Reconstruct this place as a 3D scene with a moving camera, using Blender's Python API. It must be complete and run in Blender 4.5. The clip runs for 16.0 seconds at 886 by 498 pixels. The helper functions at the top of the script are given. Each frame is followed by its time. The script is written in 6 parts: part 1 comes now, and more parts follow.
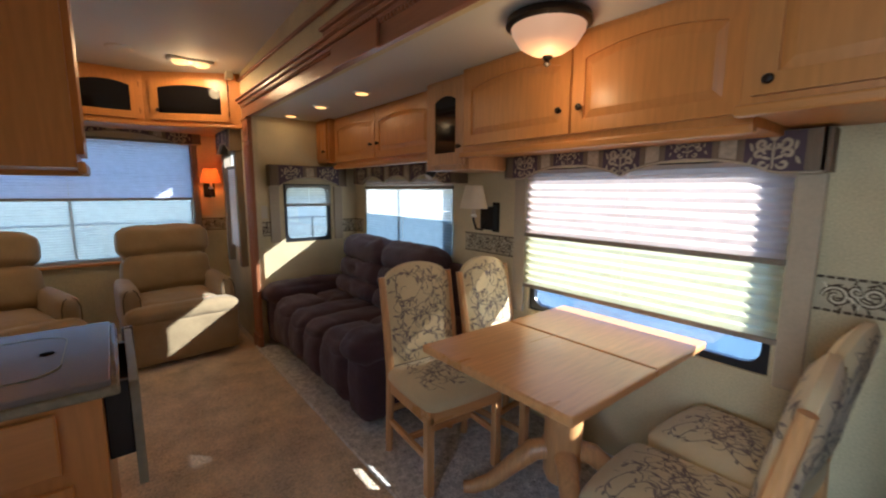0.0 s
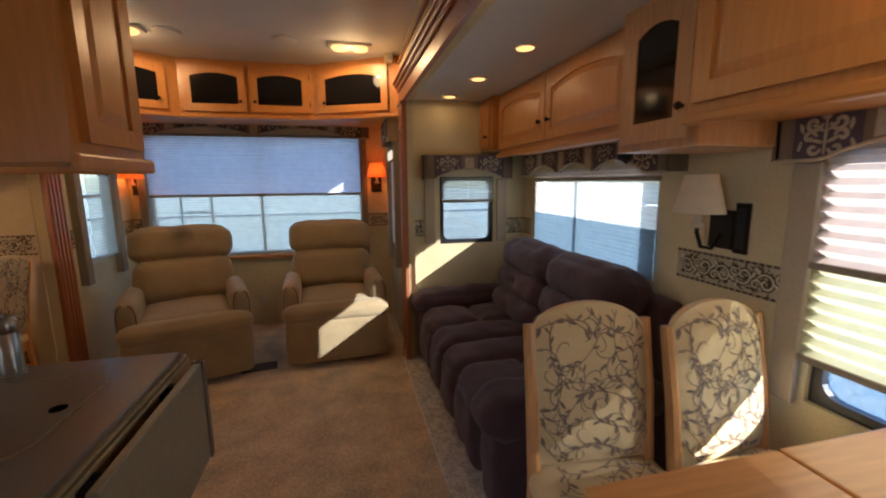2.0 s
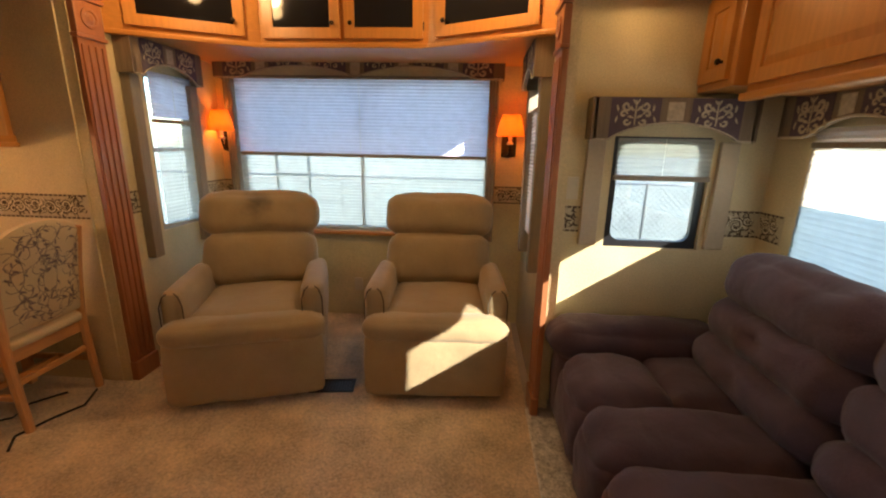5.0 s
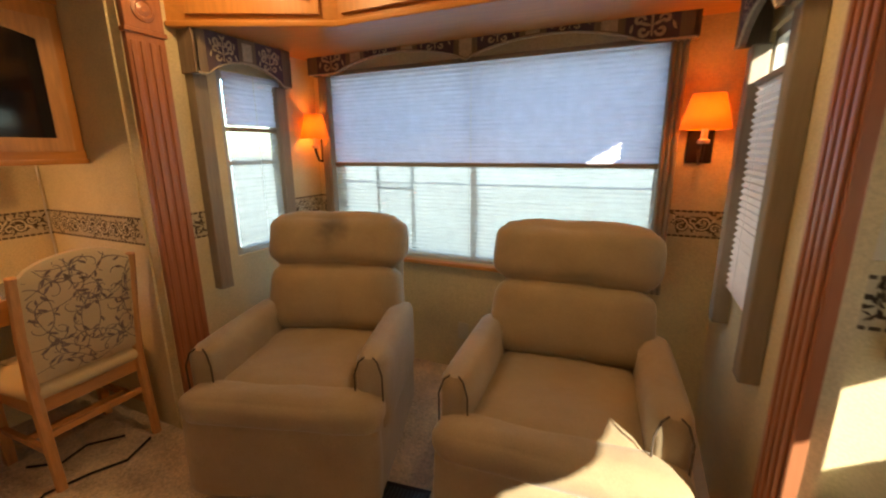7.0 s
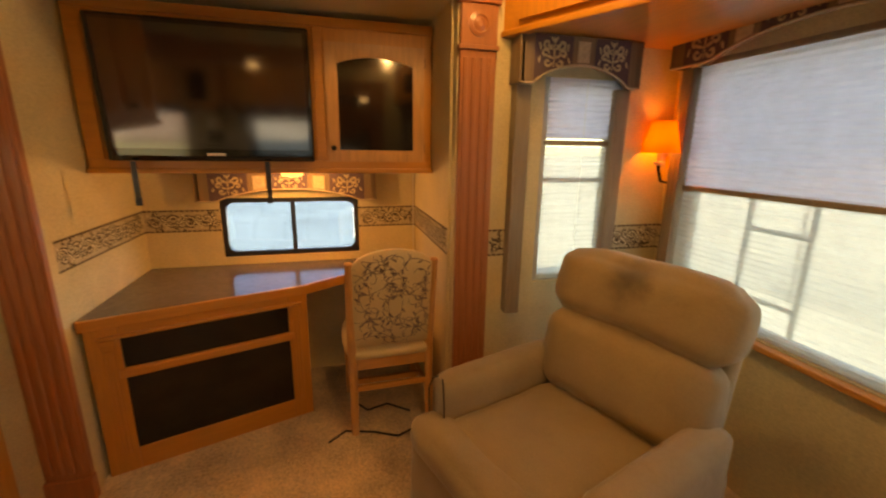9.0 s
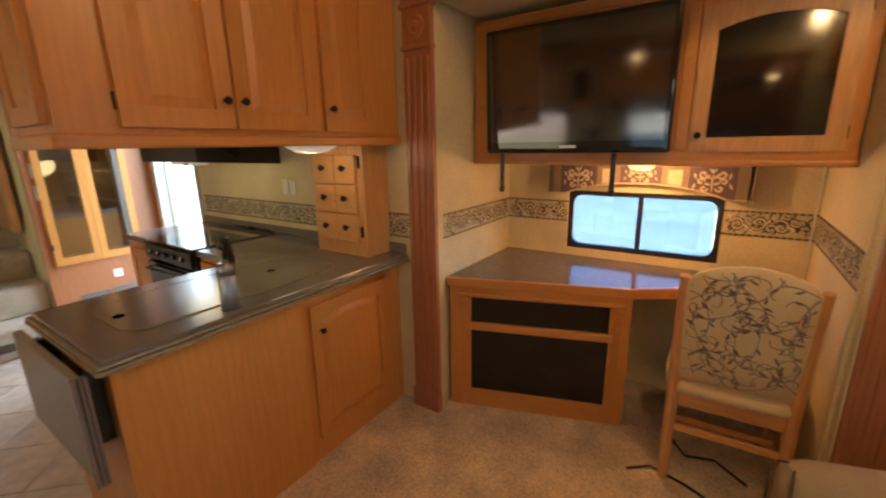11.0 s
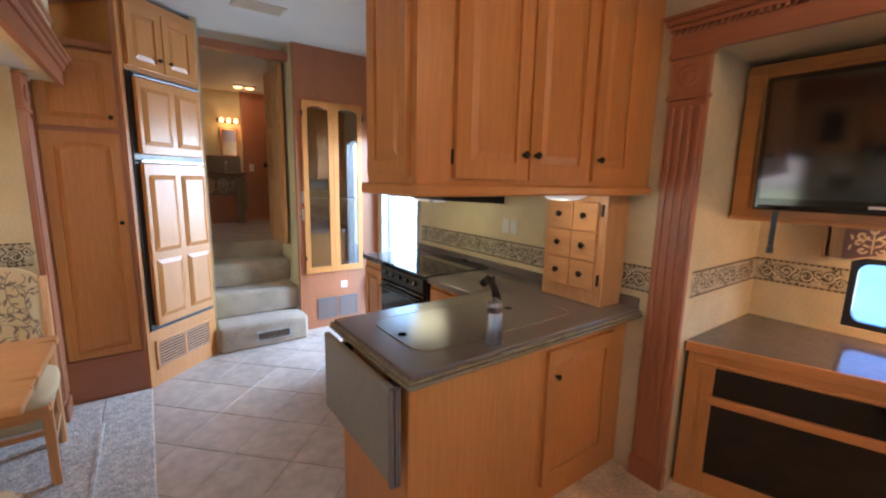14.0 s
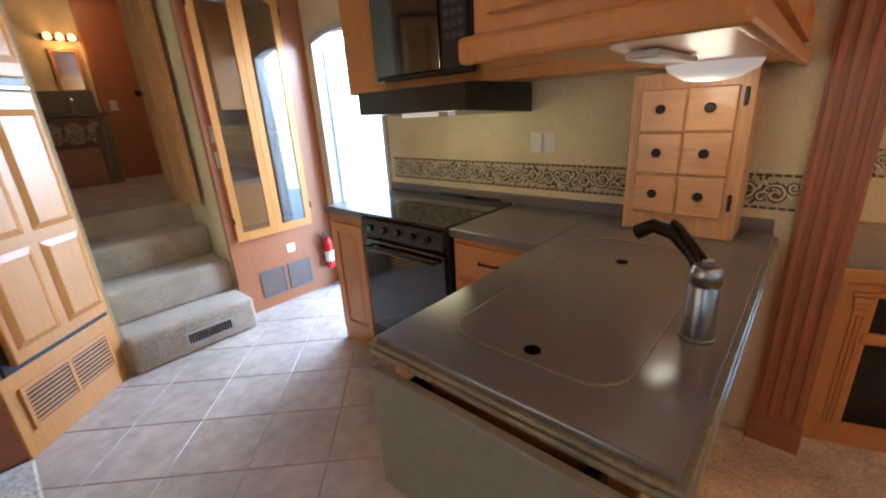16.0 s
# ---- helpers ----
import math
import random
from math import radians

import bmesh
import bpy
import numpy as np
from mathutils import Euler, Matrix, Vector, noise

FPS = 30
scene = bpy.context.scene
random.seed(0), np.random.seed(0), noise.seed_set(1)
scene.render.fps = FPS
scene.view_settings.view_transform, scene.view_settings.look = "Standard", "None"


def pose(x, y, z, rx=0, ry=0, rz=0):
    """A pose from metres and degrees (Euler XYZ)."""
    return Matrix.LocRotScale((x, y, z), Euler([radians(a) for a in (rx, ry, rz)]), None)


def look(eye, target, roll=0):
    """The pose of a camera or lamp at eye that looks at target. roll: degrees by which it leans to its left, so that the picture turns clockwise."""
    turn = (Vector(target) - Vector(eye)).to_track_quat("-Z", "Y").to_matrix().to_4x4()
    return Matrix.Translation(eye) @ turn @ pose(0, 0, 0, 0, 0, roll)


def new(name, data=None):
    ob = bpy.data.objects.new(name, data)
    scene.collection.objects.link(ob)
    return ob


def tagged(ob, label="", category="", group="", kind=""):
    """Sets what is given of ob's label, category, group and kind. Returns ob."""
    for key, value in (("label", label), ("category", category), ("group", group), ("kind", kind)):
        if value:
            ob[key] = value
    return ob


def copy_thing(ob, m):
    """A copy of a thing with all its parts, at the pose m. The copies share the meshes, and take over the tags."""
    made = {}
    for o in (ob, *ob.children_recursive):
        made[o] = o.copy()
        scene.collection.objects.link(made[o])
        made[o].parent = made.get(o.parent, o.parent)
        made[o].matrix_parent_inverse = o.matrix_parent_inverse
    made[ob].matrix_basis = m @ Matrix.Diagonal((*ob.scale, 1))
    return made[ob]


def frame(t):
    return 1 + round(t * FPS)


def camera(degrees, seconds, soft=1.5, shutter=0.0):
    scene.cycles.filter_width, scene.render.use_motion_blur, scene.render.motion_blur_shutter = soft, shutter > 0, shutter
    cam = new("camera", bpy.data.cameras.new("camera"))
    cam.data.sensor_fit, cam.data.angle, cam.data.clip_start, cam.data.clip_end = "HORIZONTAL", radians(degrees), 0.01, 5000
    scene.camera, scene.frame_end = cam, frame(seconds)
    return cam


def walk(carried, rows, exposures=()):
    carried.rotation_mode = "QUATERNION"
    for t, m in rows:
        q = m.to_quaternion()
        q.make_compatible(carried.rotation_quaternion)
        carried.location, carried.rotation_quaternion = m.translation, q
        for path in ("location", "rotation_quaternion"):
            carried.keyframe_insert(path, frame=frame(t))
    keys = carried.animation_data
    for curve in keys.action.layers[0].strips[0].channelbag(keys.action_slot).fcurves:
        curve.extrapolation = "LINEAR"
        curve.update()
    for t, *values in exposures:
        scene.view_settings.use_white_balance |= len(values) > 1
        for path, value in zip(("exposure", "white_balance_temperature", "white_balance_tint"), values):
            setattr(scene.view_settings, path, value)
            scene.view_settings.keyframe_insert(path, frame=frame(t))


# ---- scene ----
cam = camera(94.0, 16.0, soft=2.1, shutter=0.3)
PATH = [
    (0, (0.768, 1.532, 1.451), (2.006, 3.078, 1.168), 0.3),
    (0.5, (0.93, 1.695, 1.461), (1.961, 3.379, 1.143), -0.3),
    (1, (1.098, 1.834, 1.464), (1.869, 3.647, 1.12), 0.0),
    (1.5, (1.239, 1.975, 1.458), (1.804, 3.863, 1.116), -0.1),
    (2, (1.279, 2.191, 1.465), (1.733, 4.112, 1.141), -0.5),
    (2.5, (1.287, 2.4, 1.457), (1.633, 4.341, 1.123), -0.9),
    (3, (1.361, 2.617, 1.472), (1.553, 4.576, 1.118), -0.6),
    (3.5, (1.412, 2.79, 1.457), (1.471, 4.755, 1.087), -0.2),
    (6, (1.317, 3.807, 1.438), (0.995, 5.707, 0.903), 0.2),
    (6.5, (1.297, 4.028, 1.442), (0.787, 5.893, 0.931), -0.9),
    (7, (1.35, 4.326, 1.433), (0.538, 6.093, 0.966), -0.5),
    (7.5, (1.37, 4.551, 1.448), (0.301, 6.178, 0.992), -0.9),
    (8, (1.265, 4.725, 1.451), (-0.075, 6.139, 0.998), -0.2),
    (8.5, (1.195, 4.809, 1.48), (-0.471, 5.802, 0.991), 0.6),
    (9, (1.188, 4.942, 1.521), (-0.688, 5.445, 1.043), 0.9),
    (9.5, (1.137, 5.003, 1.524), (-0.818, 5.142, 1.125), 1.4),
    (10, (1.052, 5.029, 1.5), (-0.886, 4.838, 1.042), 1.6),
    (10.2, (1.016, 5.067, 1.477), (-0.877, 4.657, 0.979), 1.1),
    (12.3, (1.174, 5.07, 1.543), (-0.083, 3.536, 1.283), 0.5),
    (12.5, (1.183, 5.058, 1.557), (-0.071, 3.514, 1.352), 0.9),
    (13, (1.246, 4.984, 1.597), (-0.003, 3.429, 1.448), 1.3),
    (13.5, (1.321, 4.89, 1.592), (0.098, 3.318, 1.417), 1.4),
    (14, (1.383, 4.748, 1.549), (0.231, 3.146, 1.219), 1.2),
    (14.5, (1.367, 4.512, 1.495), (0.275, 2.895, 1.06), 0.6),
    (15, (1.288, 4.259, 1.466), (0.184, 2.663, 0.983), -0.2),
    (15.5, (1.262, 4.0, 1.436), (0.03, 2.531, 0.868), -1.6),
    (16, (1.271, 3.731, 1.433), (-0.128, 2.455, 0.788), -3.5),
]
EXPOSURES = [(0, 3.07, 5500, 8), (1, 3.00, 6000, 10), (2, 3.00, 5800, 10), (3.5, 3.40, 6200, 9), (6, 3.62, 7000, 9), (7.5, 3.57, 7000, 8), (7.9, 3.52, 7600, 8), (8.5, 3.57, 10200, 15), (9, 3.57, 10800, 14), (9.6, 3.67, 9000, 11), (10.2, 3.72, 7600, 8),
             (12.5, 4.02, 5700, 11), (14.5, 4.07, 5150, 9), (16, 4.02, 5350, 10)]
walk(cam, [(t, look(eye, target, roll)) for t, eye, target, roll in PATH], EXPOSURES)

# ---- world, sun and exposure ----
SUN_WAY = Vector((-1.0, 0.80, -0.645)).normalized()
world = bpy.data.worlds.new("sky_world")
scene.world = world
world.use_nodes = True
wn = world.node_tree.nodes
sky = wn.new("ShaderNodeTexSky")
sky.sky_type = "NISHITA"
sky.sun_disc = False
sky.sun_elevation = math.asin(-SUN_WAY.z)
sky.sun_rotation = math.atan2(-SUN_WAY.x, -SUN_WAY.y)
wn["Background"].inputs["Strength"].default_value = 0.15
world.node_tree.links.new(sky.outputs[0], wn["Background"].inputs["Color"])
sun = new("sun", bpy.data.lights.new("sun", "SUN"))
sun.data.energy = 2.3
sun.data.angle = radians(0.5)
sun.data.color = (1.0, 0.93, 0.82)
sun.matrix_world = look((8, -5, 6), Vector((8, -5, 6)) + SUN_WAY)


def bulb(name, place, watts, colour=(1.0, 0.62, 0.28), size=0.03):
    ob = new(name, bpy.data.lights.new(name, "POINT"))
    ob.data.energy, ob.data.color, ob.data.shadow_soft_size = watts, colour, size
    ob.location = place
    return ob


def downlight(name, place, watts, colour=(1.0, 0.62, 0.28), size=0.04):
    """A lamp in a shallow ceiling fitting, shining into the half space under it."""
    ob = new(name, bpy.data.lights.new(name, "SPOT"))
    ob.data.energy, ob.data.color, ob.data.shadow_soft_size = watts, colour, size
    ob.data.spot_size, ob.data.spot_blend = radians(180), 0.12
    ob.location = place
    return ob


def sky_portal(name, place, turn, w, h, watts, colour=(0.82, 0.9, 1.0)):
    """Sky light that enters by a window's opening."""
    ob = new(name, bpy.data.lights.new(name, "AREA"))
    ob.data.shape, ob.data.size, ob.data.size_y, ob.data.energy, ob.data.color = "RECTANGLE", w, h, watts, colour
    ob.matrix_world = look(place, Vector(place) + Vector(turn))
    return ob


sky_portal("sky_by_door", (-1.38, 1.13, 1.50), (1, 0, -0.9), 0.72, 1.6, 4.6)


# ---- materials ----
def material(name, colour, rough=0.6, metal=0.0, vary=0.12, scale=6.0, bump=0.0, bump_scale=60.0, stretch=(1, 1, 1), spec=0.5, sheen=0.0, deep=0.004, crease=0.0):
    """A Principled surface with broad stains and fine grain, and fine relief."""
    m = bpy.data.materials.new(name)
    m.use_nodes = True
    n, l = m.node_tree.nodes, m.node_tree.links
    p = n["Principled BSDF"]
    p.inputs["Metallic"].default_value = metal
    p.inputs["Specular IOR Level"].default_value = spec
    p.inputs["Sheen Weight"].default_value = sheen
    co, mp = n.new("ShaderNodeTexCoord"), n.new("ShaderNodeMapping")
    mp.inputs["Scale"].default_value = stretch
    l.new(co.outputs["Object"], mp.inputs["Vector"])
    big, small = n.new("ShaderNodeTexNoise"), n.new("ShaderNodeTexNoise")
    big.inputs["Scale"].default_value, big.inputs["Detail"].default_value = scale, 4
    small.inputs["Scale"].default_value, small.inputs["Detail"].default_value = bump_scale, 3
    l.new(mp.outputs[0], big.inputs["Vector"])
    l.new(mp.outputs[0], small.inputs["Vector"])
    add = n.new("ShaderNodeMath")
    add.operation = "ADD"
    l.new(big.outputs[0], add.inputs[0])
    l.new(small.outputs[0], add.inputs[1])
    ramp = n.new("ShaderNodeMapRange")
    ramp.inputs["From Min"].default_value, ramp.inputs["From Max"].default_value = 0.6, 1.4
    ramp.inputs["To Min"].default_value, ramp.inputs["To Max"].default_value = 1 - vary, 1 + vary
    l.new(add.outputs[0], ramp.inputs["Value"])
    mul = n.new("ShaderNodeVectorMath")
    mul.operation = "SCALE"
    mul.inputs[0].default_value = colour
    l.new(ramp.outputs[0], mul.inputs["Scale"])
    l.new(mul.outputs[0], p.inputs["Base Color"])
    rr = n.new("ShaderNodeMapRange")
    rr.inputs["To Min"].default_value, rr.inputs["To Max"].default_value = max(0.03, rough - 0.08), min(1, rough + 0.08)
    l.new(big.outputs[0], rr.inputs["Value"])
    l.new(rr.outputs[0], p.inputs["Roughness"])
    if bump:
        b = n.new("ShaderNodeBump")
        b.inputs["Strength"].default_value, b.inputs["Distance"].default_value = bump, deep
        l.new(small.outputs[0], b.inputs["Height"])
        l.new(b.outputs[0], p.inputs["Normal"])
        if crease:
            fold, c = n.new("ShaderNodeTexNoise"), n.new("ShaderNodeBump")
            fold.inputs["Scale"].default_value, fold.inputs["Detail"].default_value, fold.inputs["Distortion"].default_value = 7.0, 3, 0.8
            l.new(mp.outputs[0], fold.inputs["Vector"])
            c.inputs["Strength"].default_value, c.inputs["Distance"].default_value = crease, 0.03
            l.new(fold.outputs[0], c.inputs["Height"])
            l.new(c.outputs[0], b.inputs["Normal"])
    return m


def wood(name, colour, grain="z", rough=0.36, vary=0.11):
    """Oak with long grain along one local axis, plank-to-plank variation by object."""
    m = material(name, colour, rough, vary=vary, scale=4, bump=0.05, bump_scale=75,
                 stretch={"x": (0.12, 1, 1), "y": (1, 0.12, 1), "z": (1, 1, 0.12)}[grain])
    n, l = m.node_tree.nodes, m.node_tree.links
    p, info = n["Principled BSDF"], n.new("ShaderNodeObjectInfo")
    mp = [k for k in n if k.type == "MAPPING"][0]
    comb = n.new("ShaderNodeCombineXYZ")
    ten = n.new("ShaderNodeMath")
    ten.operation = "MULTIPLY"
    ten.inputs[1].default_value = 20
    l.new(info.outputs["Random"], ten.inputs[0])
    for i in range(3):
        l.new(ten.outputs[0], comb.inputs[i])
    l.new(comb.outputs[0], mp.inputs["Location"])
    wave = n.new("ShaderNodeTexWave")
    wave.bands_direction = {"x": "Y", "y": "X", "z": "X"}[grain]
    wave.inputs["Scale"].default_value, wave.inputs["Distortion"].default_value = 9.0, 12.0
    wave.inputs["Detail"].default_value, wave.inputs["Detail Scale"].default_value = 3, 1.4
    l.new(mp.outputs[0], wave.inputs["Vector"])
    mix = n.new("ShaderNodeMix")
    mix.data_type, mix.blend_type = "RGBA", "MULTIPLY"
    mix.inputs["Factor"].default_value = 0.07
    src = p.inputs["Base Color"].links[0].from_socket
    l.new(src, mix.inputs["A"])
    l.new(wave.outputs["Color"], mix.inputs["B"])
    l.new(mix.outputs["Result"], p.inputs["Base Color"])
    p.inputs["Coat Weight"].default_value, p.inputs["Coat Roughness"].default_value = 0.14, 0.22
    return m


def clear_glass(name, tint=(0.55, 0.59, 0.62), ior=1.45):
    m = bpy.data.materials.new(name)
    m.use_nodes = True
    n, l = m.node_tree.nodes, m.node_tree.links
    n.remove(n["Principled BSDF"])
    tr, gl, mix, fr = n.new("ShaderNodeBsdfTransparent"), n.new("ShaderNodeBsdfGlossy"), n.new("ShaderNodeMixShader"), n.new("ShaderNodeLayerWeight")
    tr.inputs[0].default_value = (*tint, 1)
    gl.inputs["Roughness"].default_value = 0.02
    fr.inputs[0].default_value = 0.5
    po, ad = n.new("ShaderNodeMath"), n.new("ShaderNodeMath")
    po.operation, ad.operation = "POWER", "MULTIPLY_ADD"
    po.inputs[1].default_value, ad.inputs[1].default_value, ad.inputs[2].default_value = 4.0, 0.7, ((ior - 1) / (ior + 1)) ** 2 * 2
    l.new(fr.outputs["Facing"], po.inputs[0])
    l.new(po.outputs[0], ad.inputs[0])
    l.new(ad.outputs[0], mix.inputs[0])
    l.new(tr.outputs[0], mix.inputs[1])
    l.new(gl.outputs[0], mix.inputs[2])
    l.new(mix.outputs[0], n["Material Output"].inputs[0])
    return m


def thin_cloth(name, colour, through_it, clear=0.0):
    """Cloth that lets light through."""
    m = bpy.data.materials.new(name)
    m.use_nodes = True
    n, l = m.node_tree.nodes, m.node_tree.links
    n.remove(n["Principled BSDF"])
    di, tl, mix = n.new("ShaderNodeBsdfDiffuse"), n.new("ShaderNodeBsdfTranslucent"), n.new("ShaderNodeMixShader")
    co, wv = n.new("ShaderNodeTexCoord"), n.new("ShaderNodeTexNoise")
    wv.inputs["Scale"].default_value = 14
    l.new(co.outputs["Object"], wv.inputs["Vector"])
    rg = n.new("ShaderNodeMapRange")
    rg.inputs["To Min"].default_value, rg.inputs["To Max"].default_value = 0.88, 1.1
    l.new(wv.outputs[0], rg.inputs["Value"])
    sc = n.new("ShaderNodeVectorMath")
    sc.operation = "SCALE"
    sc.inputs[0].default_value = colour
    l.new(rg.outputs[0], sc.inputs["Scale"])
    l.new(sc.outputs[0], di.inputs[0])
    l.new(sc.outputs[0], tl.inputs[0])
    mix.inputs[0].default_value = through_it
    l.new(di.outputs[0], mix.inputs[1])
    l.new(tl.outputs[0], mix.inputs[2])
    out = mix
    if clear:
        tp, m2 = n.new("ShaderNodeBsdfTransparent"), n.new("ShaderNodeMixShader")
        m2.inputs[0].default_value = clear
        l.new(mix.outputs[0], m2.inputs[1])
        l.new(tp.outputs[0], m2.inputs[2])
        out = m2
    l.new(out.outputs[0], n["Material Output"].inputs[0])
    return m


def glowing(name, colour, strength):
    m = bpy.data.materials.new(name)
    m.use_nodes = True
    p = m.node_tree.nodes["Principled BSDF"]
    p.inputs["Base Color"].default_value = (*colour, 1)
    p.inputs["Emission Color"].default_value = (*colour, 1)
    p.inputs["Emission Strength"].default_value = strength
    return m


OAK = wood("oak_upright", (0.58, 0.250, 0.062))
OAK_X = wood("oak_lengthwise", (0.58, 0.250, 0.062), "x")
OAK_PALE = wood("pale_oak", (0.66, 0.33, 0.12), "x", 0.3, 0.15)
OAK_PALE_Z = wood("pale_oak_upright", (0.60, 0.31, 0.12), "z", 0.34, 0.22)
ROSE = wood("rose_oak", (0.40, 0.155, 0.07))
ROSE_Y = wood("rose_oak_lengthwise", (0.38, 0.145, 0.065), "y")
ROSE_X = wood("rose_oak_cross", (0.38, 0.145, 0.065), "x")
PAPER = material("wallpaper", (0.66, 0.565, 0.34), 0.75, vary=0.24, scale=2.6, bump=0.15, bump_scale=140)
CEIL = material("ceiling_vinyl", (0.72, 0.71, 0.67), 0.6, vary=0.04, scale=2, bump=0.1, bump_scale=200)
CARPET = material("beige_carpet", (0.62, 0.485, 0.33), 0.95, vary=0.5, scale=5.0, bump=1.0, bump_scale=85, sheen=0.3, deep=0.012)
CARPET_STAIR = material("stair_carpet", (0.44, 0.355, 0.26), 0.95, vary=0.4, scale=5.0, bump=1.0, bump_scale=120, sheen=0.3, deep=0.010)
CARPET_GREY = material("grey_carpet", (0.60, 0.57, 0.525), 0.95, vary=0.6, scale=30.0, bump=1.0, bump_scale=90, sheen=0.3, deep=0.010)
TILE = material("stone_tile", (0.54, 0.47, 0.40), 0.34, vary=0.26, scale=3.5, bump=0.06, bump_scale=14)
GROUT = material("grout", (0.47, 0.41, 0.35), 0.9)
SOFA = material("plum_brown_plush", (0.062, 0.032, 0.044), 0.85, vary=0.35, scale=7, bump=0.4, bump_scale=240, sheen=0.12, crease=0.35)
TAN = material("tan_microfibre", (0.36, 0.275, 0.155), 0.9, vary=0.2, scale=5, bump=0.35, bump_scale=260, sheen=0.3, crease=0.22)
TAN_STAINED = material("stained_tan_microfibre", (0.36, 0.275, 0.155), 0.9, vary=0.2, scale=5, bump=0.35, bump_scale=260, sheen=0.3, crease=0.22)
PIPING = material("dark_piping", (0.09, 0.065, 0.04), 0.9)
VINE = material("cream_tapestry", (0.66, 0.52, 0.29), 0.9, vary=0.12, scale=5, bump=0.3, bump_scale=320, sheen=0.15)
VINE_THREAD = material("brown_thread", (0.235, 0.175, 0.14), 0.9, vary=0.3, scale=30)
STONE = material("dark_laminate", (0.16, 0.138, 0.128), 0.20, vary=0.06, scale=2.5, bump=0.02, bump_scale=200)
STONE.node_tree.nodes["Principled BSDF"].inputs["IOR"].default_value = 1.65
# Paler than the slab: the ridges' cream highlights are in the colour.
STONE_EDGE = material("laminate_edge_highlit", (0.24, 0.205, 0.135), 0.14, vary=0.25, scale=20)
LEAF_TOP = material("grey_green_laminate", (0.23, 0.205, 0.15), 0.4, vary=0.15, scale=25)
DESK = material("slate_laminate", (0.15, 0.13, 0.115), 0.13, vary=0.2, scale=25)
BRONZE = material("oiled_bronze", (0.025, 0.018, 0.014), 0.4, metal=0.7)
BLACK = material("black_plastic", (0.012, 0.012, 0.014), 0.3, vary=0.1)
HOLE = material("hole_shade_black", (0.003, 0.003, 0.003), 0.95, spec=0.0)
GLOSS_BLACK = material("black_glass", (0.006, 0.006, 0.008), 0.03, vary=0.05)
GLOSS_BLACK.node_tree.nodes["Principled BSDF"].inputs["IOR"].default_value = 1.7
SCREEN = material("dark_screen", (0.010, 0.009, 0.010), 0.06, vary=0.05)
SCREEN.node_tree.nodes["Principled BSDF"].inputs["IOR"].default_value = 2.1
SMOKE = material("smoked_glass", (0.008, 0.007, 0.008), 0.05, vary=0.05)
STEEL = material("brushed_steel", (0.32, 0.32, 0.33), 0.3, metal=1.0, stretch=(1, 1, 0.1), bump_scale=120)
WHITE = material("white_plastic", (0.72, 0.70, 0.64), 0.45, vary=0.05)
CREAM = material("cream_plastic", (0.62, 0.56, 0.44), 0.5, vary=0.05)
VENT_GREY = material("grey_vent_enamel", (0.15, 0.145, 0.14), 0.5)
BUTTON = material("dark_grey_print", (0.06, 0.06, 0.065), 0.5)
RED = material("red_enamel", (0.55, 0.02, 0.02), 0.25)
TAUPE = material("taupe_linen", (0.28, 0.235, 0.18), 0.9, vary=0.18, scale=14, bump=0.3, bump_scale=300, stretch=(6, 6, 0.6))
VAL_DARK = material("plum_damask", (0.10, 0.07, 0.085), 0.85, vary=0.25, scale=12, bump=0.3, bump_scale=260)
VAL_STRIPE = material("striped_damask", (0.22, 0.165, 0.11), 0.85, vary=0.3, scale=10, bump=0.3, bump_scale=260, stretch=(8, 8, 0.4))
SCROLL = material("sand_thread", (0.50, 0.42, 0.29), 0.85, vary=0.2, scale=30)
BORDER = material("border_ground", (0.52, 0.45, 0.30), 0.75, vary=0.14, scale=12)
BORDER_PALE = material("border_pale_print", (0.70, 0.63, 0.45), 0.8, vary=0.1, scale=30)
BORDER_INK = material("border_ink", (0.085, 0.060, 0.034), 0.8, vary=0.3, scale=40)
LINER = material("window_liner", (0.48, 0.40, 0.28), 0.7, vary=0.1)
ALU_BLACK = material("black_window_frame", (0.015, 0.016, 0.02), 0.35)
ALU_GREY = material("grey_window_frame", (0.42, 0.42, 0.40), 0.4)
SHADE = thin_cloth("pleated_shade", (0.68, 0.58, 0.53), 0.42)
SHADE_DAY = thin_cloth("pleated_day_shade", (0.68, 0.66, 0.45), 0.42, 0.06)
# Blue sheet over the lower sofa window; it stops the direct sun.
BLUE_SHEET = thin_cloth("pale_blue_sheet", (0.27, 0.41, 0.56), 0.2)
# Added white sheet paints in outdoor glare and dims the sun behind it.
GLARE_SHEET = thin_cloth("white_glare_sheet", (0.85, 0.85, 0.83), 0.5, 0.5)
SHADE_NIGHT = thin_cloth("pleated_night_shade", (0.72, 0.74, 0.91), 0.55)
SHEER = thin_cloth("sheer_day_shade", (0.80, 0.80, 0.72), 0.6, 0.55)
GLASS = clear_glass("window_glass", (0.45, 0.485, 0.51))
GLASS_CLEAR = clear_glass("clear_window_glass", (0.52, 0.56, 0.58))
# The tint paints in the bluish shade of the ground outdoors.
GLASS_BLUE = clear_glass("outdoor_blue_glass", (0.34, 0.43, 0.54))
CAB_GLASS = clear_glass("cabinet_glass", (0.75, 0.78, 0.8), 1.9)
# Lit copy of the shade cloth: amber lamplight is put into its colour.
LAMP_CLOTH_LIT = thin_cloth("lit_lamp_shade_cloth", (0.80, 0.36, 0.10), 0.2)
